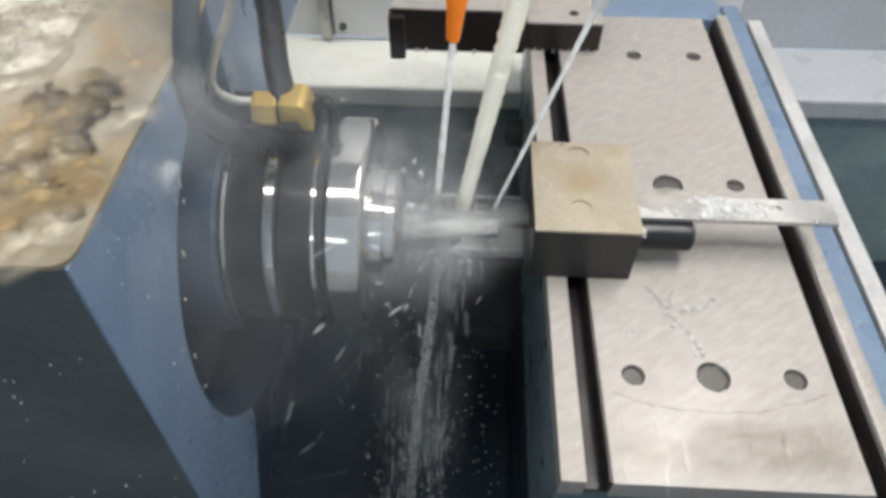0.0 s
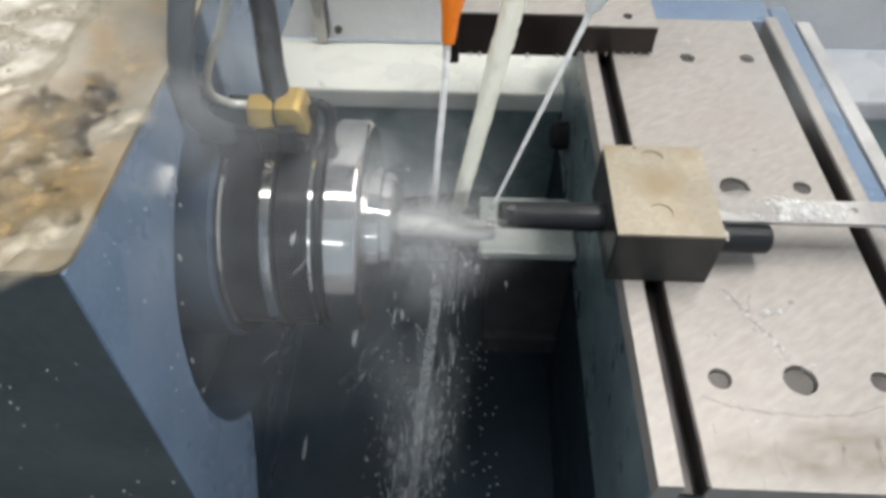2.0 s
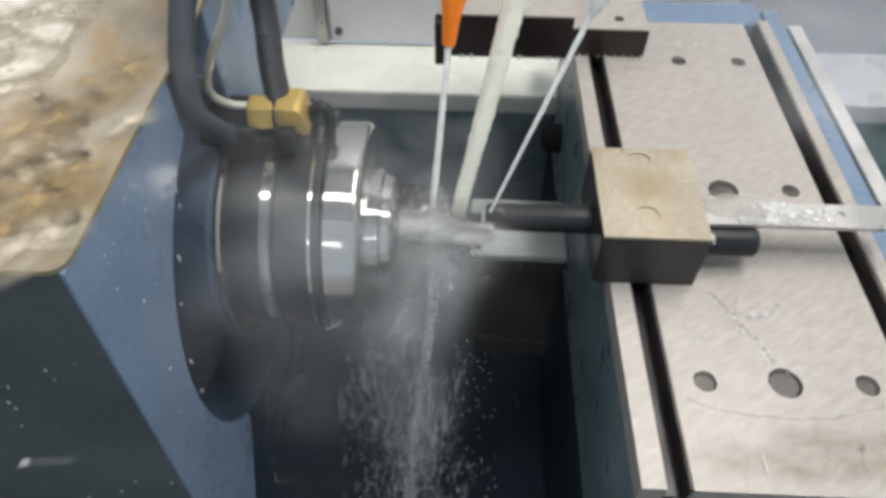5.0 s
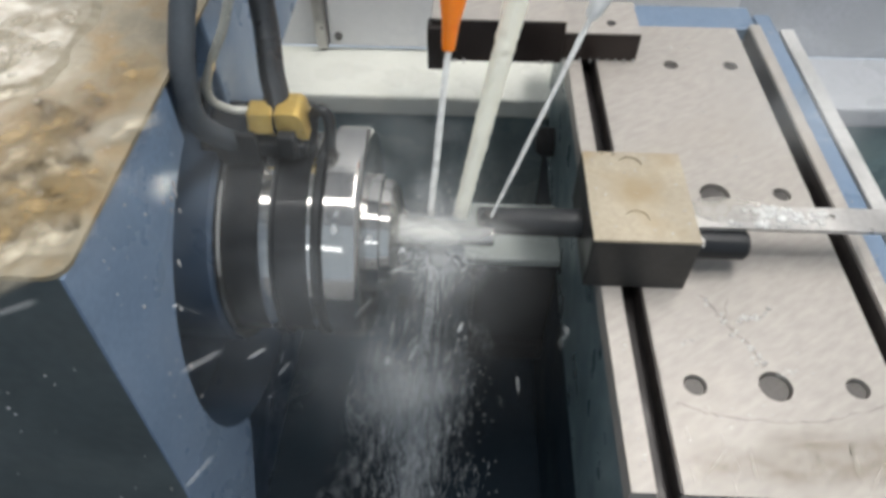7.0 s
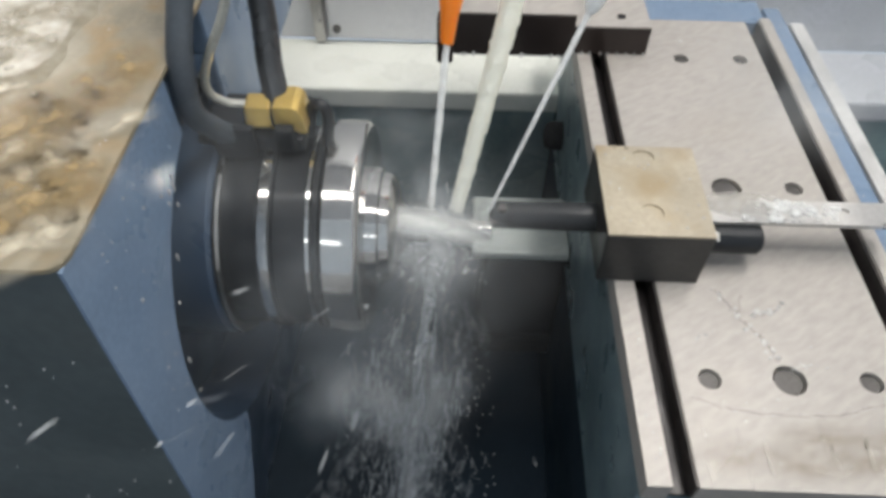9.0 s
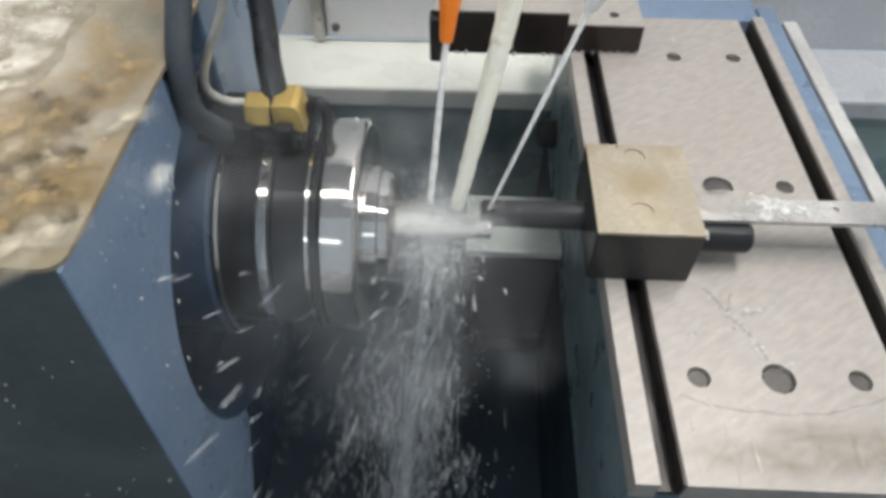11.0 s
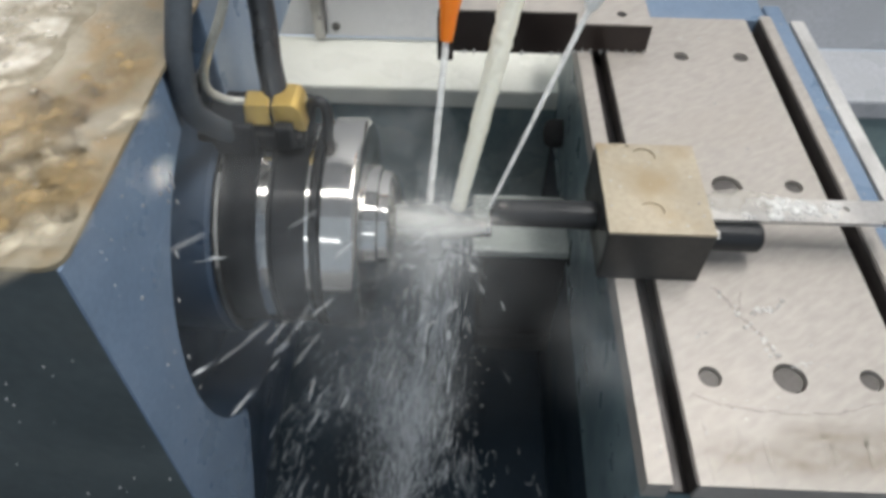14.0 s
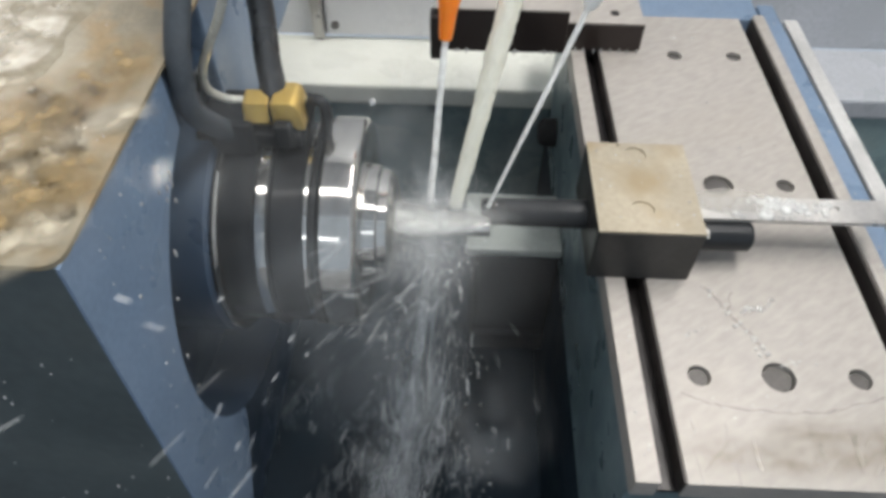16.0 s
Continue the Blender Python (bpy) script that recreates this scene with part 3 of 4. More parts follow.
part("tip", tube_along([a, a.lerp(b, 0.15), a.lerp(b, 0.55), b, b + (b - a) * 2.5], [0.0036, 0.0042, 0.0050, 0.0072, 0.0085], 20), ORANGE, noz, "", True)
part("supply_pipe", tube_along(smooth_line([b + (b - a) * 2.3, b + (b - a) * 4.0, (0.02, 0.44, 0.60), (0.02, 0.46, 1.249)], 8), [0.0075] * 25, 14), HOSE, noz, "black flexible supply pipe", True)
noz2 = thing("white_nozzle", "white plastic coolant nozzle over the table", "nozzle", (0, 0, 0))
a, b = Vector((0.0665, 0.334, 0.1535)), Vector((0.0705, 0.336, 0.163))
part("tip", tube_along([a, a.lerp(b, 0.3), b, b + (b - a) * 3], [0.0032, 0.0045, 0.0055, 0.006], 16), WHITE_PLASTIC, noz2, "", True)
part("supply_pipe", tube_along(smooth_line([b + (b - a) * 2.8, b + (b - a) * 5.0, (0.10, 0.42, 0.60), (0.10, 0.44, 1.249)], 8), [0.0055] * 25, 14), HOSE, noz2, "black flexible supply pipe", True)
noz3 = thing("steel_nozzle", "plain steel coolant nozzle over the workpiece", "nozzle", (0, 0, 0))
a, b = Vector((0.0300, 0.345, 0.180)), Vector((0.0350, 0.352, 0.204))
part("tip", tube_along([a, a.lerp(b, 0.3), b, b + (b - a) * 2], [0.0076, 0.0090, 0.0095, 0.0095], 20), STEEL_SIDE, noz3, "", True)
part("supply_pipe", tube_along(smooth_line([b + (b - a) * 1.9, b + (b - a) * 4.0, (0.06, 0.43, 0.60), (0.06, 0.45, 1.249)], 8), [0.0090] * 25, 14), HOSE, noz3, "black flexible supply pipe", True)


def aim(p, d):
    """The pose at p whose z axis points along d."""
    return Matrix.Translation(p) @ Vector(d).to_track_quat("Z", "Y").to_matrix().to_4x4()


streams = []


def stream(name, a, b, r0, r1, mat, label, rough, n=40):
    far = (Vector(b) - Vector(a)).length
    pts = [(0, 0, far * i / n) for i in range(n + 1)]
    radii = [r0 + (r1 - r0) * i / n for i in range(n + 1)]
    ob = tagged(part(name, tube_along(pts, radii, 14, rough, False), mat, None, "", True), label, "coolant", "coolant streams")
    streams.append((ob, Vector(a), Vector(b) - Vector(a)))


stream("coolant_stream", (-0.0107, 0.334, 0.1320), (-0.0195, 0.300, 0.030), 0.0019, 0.0022, THIN, "thin clear coolant stream from the orange nozzle", 0.25)
stream("coolant_stream", (0.0300, 0.345, 0.180), (-0.0020, 0.300, 0.030), 0.0070, 0.0047, MILK, "thick milky coolant stream", 0.17, 80)
stream("coolant_stream", (0.0665, 0.334, 0.1535), (0.0190, 0.300, 0.030), 0.0017, 0.0011, THIN, "thin clear coolant stream from the white nozzle", 0.25)

# ---- water lying on things ----
def beads(spots, flat=0.5):
    """Small round beads of water: spots of (x, y, z, radius)."""
    bm = bmesh.new()
    for x, y, z, r in spots:
        bmesh.ops.create_icosphere(bm, subdivisions=2 if r > 0.0012 else 1, radius=r, matrix=Matrix.Translation((x, y, z)) @ Matrix.Diagonal((1, 1, flat, 1)))
    return bm


def bead_part(name, spots, material, parent, label, flat=0.5):
    return tagged(part(name, beads(spots, flat), material, parent, label, True), kind="stuff")


def along(line, count, spread, r0, r1, z):
    out = []
    for _ in range(count):
        k = random.random() * (len(line) - 1)
        i = int(k)
        a, b = Vector(line[i]), Vector(line[min(i + 1, len(line) - 1)])
        p = a.lerp(b, k - i)
        out.append((p.x + random.gauss(0, spread), p.y + random.gauss(0, spread), z, random.uniform(r0, r1)))
    return out


trail = [(0.158, 0.264), (0.168, 0.245), (0.180, 0.225), (0.184, 0.212)]
side = [(0.178, 0.246), (0.188, 0.247), (0.199, 0.255)]
spots = along(trail, 26, 0.0013, 0.0005, 0.0019, 0.0003) + along(side, 22, 0.0014, 0.0005, 0.0020, 0.0003)
spots += along([(0.136, 0.224), (0.146, 0.231)], 10, 0.0012, 0.0004, 0.0010, 0.0003)
spots += along([(0.188, 0.206), (0.204, 0.212)], 16, 0.0016, 0.0004, 0.0011, 0.0003)
spots += along([(0.14, 0.183), (0.20, 0.178), (0.25, 0.190)], 22, 0.003, 0.0003, 0.0007, 0.0003)
spots += [(random.uniform(0.121, 0.256), random.uniform(0.145, 0.57), 0.0002, random.uniform(0.0003, 0.0009)) for _ in range(70)]
spots += [(0.188, 0.548, 0.0003, 0.0022), (0.205, 0.549, 0.0003, 0.0018), (0.212, 0.40, 0.0003, 0.0016), (0.199, 0.455, 0.0003, 0.0013)]
for line, r in ((trail, 0.0012), (side, 0.0010), ([(0.128, 0.187), (0.150, 0.180), (0.185, 0.177), (0.215, 0.180), (0.252, 0.192)], 0.0007), ([(0.168, 0.245), (0.174, 0.262)], 0.0010)):
    pts = [p + Vector((noise.noise(p * 210) * 0.0016, noise.noise(p * 190) * 0.0016, 0)) for p in smooth_line([(*q, 0.0002) for q in line], 10)]
    bm = tube_along(pts, [r * (0.75 + 0.6 * noise.noise(p * 160)) for p in pts], 8, 0.5)
    bmesh.ops.scale(bm, vec=(1, 1, 0.22), verts=bm.verts)
    part("wet_trail", bm, WET, table_plate, "thin dark trail of coolant", True)
bead_part("wet_film", spots, WATER, table_plate, "clear beads of coolant on the table")


def smear(name, cx, cy, wide, deep, turn, z, paint, label):
    """A thin patch that lies on the table and fades at its rim."""
    bm = bmesh.new()
    bmesh.ops.create_circle(bm, cap_ends=True, segments=28, radius=1)
    ob = part(name, bm, paint, table_plate, label)
    ob.location, ob.scale, ob.rotation_euler = (cx, cy, z), (wide, deep, 1), (0, 0, radians(turn))


# smears laid where the table's front reflects warm light; the tone is painted
for k, (cx, cy, wide, deep, turn) in enumerate(((0.142, 0.152, 0.026, 0.016, 8), (0.178, 0.150, 0.034, 0.015, -6), (0.214, 0.154, 0.030, 0.018, 12), (0.240, 0.158, 0.024, 0.022, -20), (0.196, 0.166, 0.040, 0.010, 4))):
    smear("sheen_smear", cx, cy, wide, deep, turn, 0.00020 + 0.00004 * k, SHEEN, "brown smear with the table's warm sheen put into its colour")
rnd = random.Random(31)
for k in range(34):
    cx, cy = rnd.uniform(0.128, 0.252), rnd.uniform(0.138, 0.168)
    smear("scrape", cx, cy, rnd.uniform(0.0006, 0.0016), rnd.uniform(0.006, 0.016), rnd.choice((-6, 0, 5, -38, -42)) + rnd.uniform(-4, 4), 0.00064 + 0.00002 * k, SCRAPE, "bright scrape mark on the steel")
spots = [(random.uniform(0.2695, 0.2790), random.uniform(0.15, 0.57), 0.0032, random.uniform(0.0004, 0.0011)) for _ in range(34)]
spots += [(random.uniform(0.2815, 0.2955), random.uniform(0.15, 0.60), -0.0018, random.uniform(0.0004, 0.0012)) for _ in range(24)]
spots += [(random.uniform(0.098, 0.106), random.uniform(0.14, 0.26), 0.0003, random.uniform(0.0004, 0.0010)) for _ in range(16)]
bead_part("wet_film", spots, WATER, slide, "clear beads of coolant on the rails")
spots = [(random.triangular(0.172, 0.240, 0.205), random.uniform(0.2960, 0.3130), 0.0331, random.uniform(0.0009, 0.0034)) for _ in range(80)]
bead_part("foam", spots, FOAM, tool, "white foam bubbles on the strip", 0.7)
bm = bmesh.new()
bmesh.ops.create_icosphere(bm, subdivisions=4, radius=1)
for v in bm.verts:
    f = 1 + 0.25 * noise.noise(v.co * 2.0)
    v.co = Vector((0.175 + v.co.x * 0.027 * f, 0.3105 + v.co.y * 0.0105 * f, 0.0330 + v.co.z * 0.0016))
part("water_film", bm, FILM, tool, "clear film of coolant clinging to the strip", True)
spots = [(random.uniform(0.085, 0.144), random.uniform(0.273, 0.346), 0.0454, random.uniform(0.0003, 0.0010)) for _ in range(26)]
spots += along([(0.147, 0.2695), (0.146, 0.275)], 14, 0.001, 0.0006, 0.0016, 0.0440)
bead_part("wet_film", spots, WATER, tool, "clear beads of coolant on the block")
spots = [(0.088 + 0.0078 * i + random.uniform(-0.001, 0.001), 0.5232, 0.0012, 0.0011) for i in range(9)]
spots += [(random.uniform(-0.028, 0.083), 0.5176, 0.0016, random.uniform(0.0005, 0.0013)) for _ in range(22)]
bead_part("drip_row", spots, FOAM, rear, "row of coolant drips under the foot", 2.6)


def ripples():
    """A puddle with ring waves where drops fall into it."""
    bm = bmesh.new()
    nx = 110
    x0, x1, y0, y1 = -0.262, -0.186, 0.232, 0.340
    cs = [(-0.219, 0.262, 0.010), (-0.215, 0.277, 0.009), (-0.230, 0.284, 0.012), (-0.224, 0.300, 0.011), (-0.244, 0.270, 0.012), (-0.205, 0.305, 0.008)]
    g = []
    for j in range(nx + 1):
        row = []
        for i in range(nx + 1):
            x, y = x0 + (x1 - x0) * i / nx, y0 + (y1 - y0) * j / nx
            z = 0.0009 * noise.noise(Vector((x * 45, y * 45, 4)))
            for cx, cy, r in cs:
                d = math.hypot(x - cx, y - cy)
                if d < r:
                    z += 0.0006 * math.sin(d * 1500) * (1 - d / r)
            u, v = 2 * i / nx - 1, 2 * j / nx - 1
            edge = 1 - (u * u + v * v) + 0.5 * noise.noise(Vector((x * 50, y * 50, 9)))
            row.append(bm.verts.new((x, y, 0.1640 + z + min(0.0012, max(-0.004, edge * 0.006)))))
        g.append(row)
    for j in range(nx):
        for i in range(nx):
            bm.faces.new((g[j][i], g[j][i + 1], g[j + 1][i + 1], g[j + 1][i]))
    return bm


part("puddle", ripples(), PUDDLE, headstock, "rippled puddle of coolant", True)
spots = [(random.uniform(-0.23, -0.142), random.uniform(0.142, 0.33), 0.1640, random.uniform(0.0003, 0.0008)) for _ in range(26)]
bubbles = [(random.gauss(-0.221, 0.010), random.gauss(0.276, 0.014), 0.1652, random.uniform(0.0012, 0.0038)) for _ in range(34)]
bubbles += [(-0.1700, 0.2030, 0.1645, 0.0022), (-0.1850, 0.1850, 0.1645, 0.0026), (-0.1640, 0.1780, 0.1645, 0.0018), (-0.1900, 0.2350, 0.1645, 0.0020)]
for q in bubbles:
    part("bubble", beads([q], 0.55), BUBBLE, headstock, "glossy bubble of coolant on the puddle", True)
bead_part("wet_film", spots, WATER, headstock, "clear beads of coolant on the cover")
spots = [(FACE_X + 0.0002, random.uniform(0.15, 0.20), random.uniform(0.0, 0.15), random.uniform(0.0002, 0.0006)) for _ in range(40)]
spots = [q for q in spots if math.hypot(q[1] - 0.29, q[2] - 0.012) > 0.124]
bead_part("wet_film", spots, WATER, headstock, "clear beads of coolant on the blue face", 1.5)

# beads that run down the dark front panel
rnd = random.Random(44)
spots = []
for _ in range(70):
    z = rnd.uniform(-0.16, 0.15)
    spots.append((rnd.uniform(-0.30, -0.146), 0.1393 - (0.1611 - z) * 0.0824, z, rnd.uniform(0.0003, 0.0008)))
bead_part("wet_film", spots, WATER, headstock, "clear beads of coolant on the front panel", 2.6)

# drips that hang on the blue face where the lamp glints
rnd = random.Random(12)
for y, z, tall in ((0.2265, 0.1180, 0.008), (0.2285, 0.1215, 0.006), (0.2215, 0.1190, 0.005), (0.2140, 0.1240, 0.003), (0.2175, 0.1150, 0.004), (0.2240, 0.1080, 0.004),
                   (0.1980, 0.1330, 0.002), (0.2050, 0.0900, 0.007), (0.1900, 0.0720, 0.003), (0.1760, 0.0400, 0.006), (0.1720, 0.0150, 0.004), (0.1680, 0.1050, 0.003), (0.1600, 0.0600, 0.002)):
    bm = beads([(0, 0, 0, 0.0011)], 1.0)
    bmesh.ops.scale(bm, vec=(0.6, rnd.uniform(0.7, 1.2), tall / 0.0022), verts=bm.verts)
    part("drip", bm, WATER, headstock, "clear drip of coolant on the blue face", True).location = (FACE_X + 0.0003, y, z)

# scum, rust and sludge that lie on the cover
for cx, cy, wide, deep, seed, paint in (
    (-0.1842, 0.2107, 0.0260, 0.0200, 51, OCHRE),
    (-0.1635, 0.1751, 0.0200, 0.0160, 54, OCHRE),
    (-0.1564, 0.1475, 0.0140, 0.0100, 33, CREAM),
    (-0.1497, 0.1586, 0.0100, 0.0100, 36, CREAM),
    (-0.1843, 0.1973, 0.0080, 0.0100, 39, CREAM),
    (-0.1518, 0.1885, 0.0090, 0.0120, 42, OCHRE),
    (-0.1557, 0.2604, 0.0120, 0.0160, 45, OCHRE),
    (-0.1827, 0.2263, 0.0100, 0.0060, 48, SLUDGE),
    (-0.1816, 0.2096, 0.0170, 0.0140, 3, OCHRE),
    (-0.1559, 0.1789, 0.0140, 0.0130, 5, OCHRE),
    (-0.1653, 0.1580, 0.0160, 0.0140, 7, OCHRE),
    (-0.1640, 0.2430, 0.0160, 0.0160, 9, OCHRE),
    (-0.1689, 0.2211, 0.0085, 0.0085, 12, SLUDGE),
    (-0.1642, 0.2368, 0.0060, 0.0040, 13, SLUDGE),
    (-0.1580, 0.1733, 0.0035, 0.0030, 15, SLUDGE),
    (-0.1549, 0.1765, 0.0020, 0.0020, 16, SLUDGE),
    (-0.1634, 0.1947, 0.0075, 0.0090, 18, CREAM),
    (-0.1740, 0.1820, 0.0085, 0.0085, 21, CREAM),
    (-0.2035, 0.2374, 0.0100, 0.0100, 24, CREAM),
    (-0.1535, 0.1503, 0.0120, 0.0040, 27, CREAM),
    (-0.1451, 0.2182, 0.0060, 0.0120, 30, CREAM)):
    bm = bmesh.new()
    bmesh.ops.create_circle(bm, cap_ends=True, segments=32, radius=1)
    ob = part("scum_patch" if paint is CREAM else "stain_patch", bm, paint, headstock, {CREAM: "cream foam scum", OCHRE: "ochre rust stain"}.get(paint, "dark brown sludge"))
    ob.location, ob.scale, ob.rotation_euler = (cx, cy, 0.1643 + 0.00006 * seed / 3), (wide * 1.7, deep * 1.7, 1), (0, 0, seed * 0.7)


# ---- coolant in the air: rigid drops and sprays that fly ----
def sliver(bm, p, d, length, r, n=5):
    """A drop drawn out along d, thick in its middle."""
    p, d = Vector(p), Vector(d).normalized()
    u = d.orthogonal().normalized()
    v = d.cross(u)
    rings = []
    for s, w in ((-0.28, 0.75), (0.05, 1.0), (0.32, 0.6)):
        rings.append([bm.verts.new(p + d * s * length + (u * math.cos(2 * math.pi * k / n) + v * math.sin(2 * math.pi * k / n)) * r * w) for k in range(n)])
    a, b = bm.verts.new(p - d * length / 2), bm.verts.new(p + d * length / 2)
    for k in range(n):
        j = (k + 1) % n
        bm.faces.new((a, rings[0][j], rings[0][k]))
        bm.faces.new((rings[0][k], rings[0][j], rings[1][j], rings[1][k]))
        bm.faces.new((rings[1][k], rings[1][j], rings[2][j], rings[2][k]))
        bm.faces.new((rings[2][k], rings[2][j], b))


HIT = Vector((-0.008, 0.284, 0.022))


def dust(points, ways, lengths, radii):
    """Fine drops as one mesh: each a slim double cone along its way."""
    p, d = np.array(points), np.array(ways)
    d = d / np.linalg.norm(d, axis=1)[:, None]
    u = np.cross(d, (0.31, 0.25, 0.92))
    u = u / np.linalg.norm(u, axis=1)[:, None]
    v = np.cross(d, u)
    h, r = np.array(lengths)[:, None] / 2, np.array(radii)[:, None]
    ring = [p + r * (u * math.cos(a) + v * math.sin(a)) for a in (0, 2.0944, 4.18879)]
    verts = np.stack([p - d * h, *ring, p + d * h], 1).reshape(-1, 3)
    faces = [(5 * i + a, 5 * i + b, 5 * i + c) for i in range(len(p)) for a, b, c in ((0, 2, 1), (0, 3, 2), (0, 1, 3), (4, 1, 2), (4, 2, 3), (4, 3, 1))]
    me = bpy.data.meshes.new("dust")
    me.from_pydata(verts.tolist(), [], faces)
    return me


def dust_thing(name, me, label, category, group):
    me.materials.append(MIST)
    return tagged(new(name, me), label, category, group, "stuff")


def splash_mesh(count, seed):
    """Burst of fine drops round the place where the streams hit the workpiece."""
    rnd = np.random.RandomState(seed)
    jets = rnd.normal(0, 1, (26, 3)) * (0.5, 1.0, 1.0)
    pick = rnd.randint(0, 26, count)
    d = jets[pick] + rnd.normal(0, 0.25, (count, 3))
    d /= np.linalg.norm(d, axis=1)[:, None]
    far = 0.010 + np.abs(rnd.normal(0, 0.014, count))
    root = np.stack([np.clip(rnd.normal(-0.012, 0.011, count), -0.034, 0.012), np.zeros(count), np.zeros(count)], 1)
    return dust(root + d * far[:, None], d, rnd.uniform(0.0010, 0.0040, count), rnd.uniform(0.00006, 0.00019, count))


splashes = []
for k in range(3):
    splashes.append(dust_thing("coolant_splash", splash_mesh(800, 20 + k), "white burst of coolant round the workpiece", "splash", "coolant splashes"))


def foam_coat():
    """A torn coat of foam that wraps the wet workpiece."""
    bm = bmesh.new()
    bmesh.ops.create_icosphere(bm, subdivisions=5, radius=1)
    for v in bm.verts:
        c = v.co
        f = 1 + 0.35 * noise.noise(c * 2.2) + 0.14 * noise.noise(c * 5.0)
        v.co = Vector((c.x * 0.017 * f - 0.014, c.y * 0.0080 * f, c.z * 0.0078 * f))
    return bm


coat = tagged(part("coolant_foam", foam_coat(), VEIL, None, "", True), "torn white coat of foaming coolant on the workpiece", "foam", "", "stuff")


def curtain(strands, seed):
    """Falling spray below the workpiece: strands of fine drops in a fan that widens as it falls."""
    rnd = np.random.RandomState(seed)
    ps, ds = [], []
    for _ in range(strands):
        core = rnd.rand() < 0.5
        lean = Vector((rnd.normal(-0.14 if core else -0.24, 0.06 if core else 0.22), rnd.normal(-0.14, 0.07 if core else 0.25), -1))
        start = Vector((rnd.normal(-0.006, 0.008), rnd.normal(0.284, 0.005), 0.014))
        a = rnd.rand() ** 0.8 * 0.30
        run = rnd.uniform(0.07, 0.20)
        wide = 0.0032 + 0.020 * a
        for _ in range(int(rnd.uniform(30, 80))):
            s = a + run * rnd.rand()
            ps.append(start + lean * s + Vector(rnd.normal(0, wide, 3)))
            ds.append(lean + Vector(rnd.normal(0, 0.08, 3)))
    n = len(ps)
    return dust(ps, ds, rnd.uniform(0.006, 0.024, n), rnd.uniform(0.00008, 0.00028, n))


curtains = [dust_thing("falling_spray", curtain((7, 18, 22, 24, 26)[k], 40 + k), "white falling coolant spray below the workpiece", "spray", "coolant sprays") for k in range(5)]


def mist_bank(seed, sizes, material, label):
    """A bank of mist: a wavy dome, one unit wide before it is scaled, whose stuff thins out to nothing at the rim."""
    rnd = random.Random(seed)
    bm = bmesh.new()
    n = 26
    g = [[bm.verts.new((2 * i / n - 1, 2 * j / n - 1, 0.35 * noise.noise(Vector((i * 0.16, j * 0.16, seed))) - 0.35 * ((2 * i / n - 1) ** 2 + (2 * j / n - 1) ** 2))) for i in range(n + 1)] for j in range(n + 1)]
    for j in range(n):
        for i in range(n):
            bm.faces.new((g[j][i], g[j][i + 1], g[j + 1][i + 1], g[j + 1][i]))
    ob = tagged(part("coolant_mist", bm, material, None, "", True), label, "mist", "coolant mists", "stuff")
    ob.scale = sizes
    return ob


puffs = [mist_bank(70 + k, s, (MIST_THICK, MIST_THICK, MIST_SOFT)[k], "grey drifting coolant mist under the spindle") for k, s in enumerate(((0.065, 0.060, 0.05), (0.055, 0.070, 0.05), (0.045, 0.050, 0.04)))]
pale_bank = mist_bank(95, (0.075, 0.065, 0.05), MIST_THICK, "pale coolant mist over the table")
haze = mist_bank(90, (0.165, 0.155, 0.09), MIST_THIN, "thin wet haze hanging round the spindle")

collet_haze = mist_bank(92, (0.060, 0.050, 0.03), MIST_THIN, "thin wet haze over the collet")
splash_mists = [mist_bank(101 + 9 * k, size, MIST_CORE if k < 2 else MIST_BODY, "white mist where the streams hit the workpiece") for k, size in enumerate(((0.046, 0.015, 0.006), (0.056, 0.013, 0.006), (0.040, 0.052, 0.006), (0.072, 0.045, 0.006)))]
fall_mists = [mist_bank(103, (0.022, 0.190, 0.05), MIST_FALL, "white veil of coolant falling from the workpiece"), mist_bank(107, (0.060, 0.200, 0.05), MIST_FALL, "wide thin veil of falling coolant")]

# run-off that falls from the workpiece in one rope
pts = smooth_line([(-0.014, 0.282, 0.014), (-0.018, 0.278, -0.02), (-0.024, 0.270, -0.09), (-0.034, 0.262, -0.19), (-0.046, 0.254, -0.375)], 12)
run_off = tagged(part("run_off", tube_along(pts, [0.0028 + 0.0022 * i / len(pts) for i in range(len(pts))], 10, 0.5, False), ROPE, None, "", True), "rope of coolant falling from the workpiece into the sump", "coolant", "coolant streams")


def drop_mesh(length, r, n=7):
    bm = bmesh.new()
    sliver(bm, (0, 0, 0), (0, 0, 1), length, r, n)
    return bm


long_drops, round_drops = [], []
first = [part("coolant_drop", drop_mesh(L, r), DROP, None, "", True) for L, r in ((0.0035, 0.0008), (0.0050, 0.0010), (0.0070, 0.0012), (0.0045, 0.0014))]
for ob in first:
    tagged(ob, "drawn-out white coolant drop flying off the workpiece", "drop", "flying drops")
long_drops += first
long_drops += [copy_thing(first[i % 4], Matrix.Identity(4)) for i in range(206)]
first = [part("coolant_drop", drop_mesh(L, r), DROP, None, "", True) for L, r in ((0.0050, 0.0016), (0.0070, 0.0020), (0.0040, 0.0012))]
for ob in first:
    tagged(ob, "small round white coolant drop flying off the collet", "drop", "flying drops")
round_drops += first
round_drops += [copy_thing(first[i % 3], Matrix.Identity(4)) for i in range(33)]


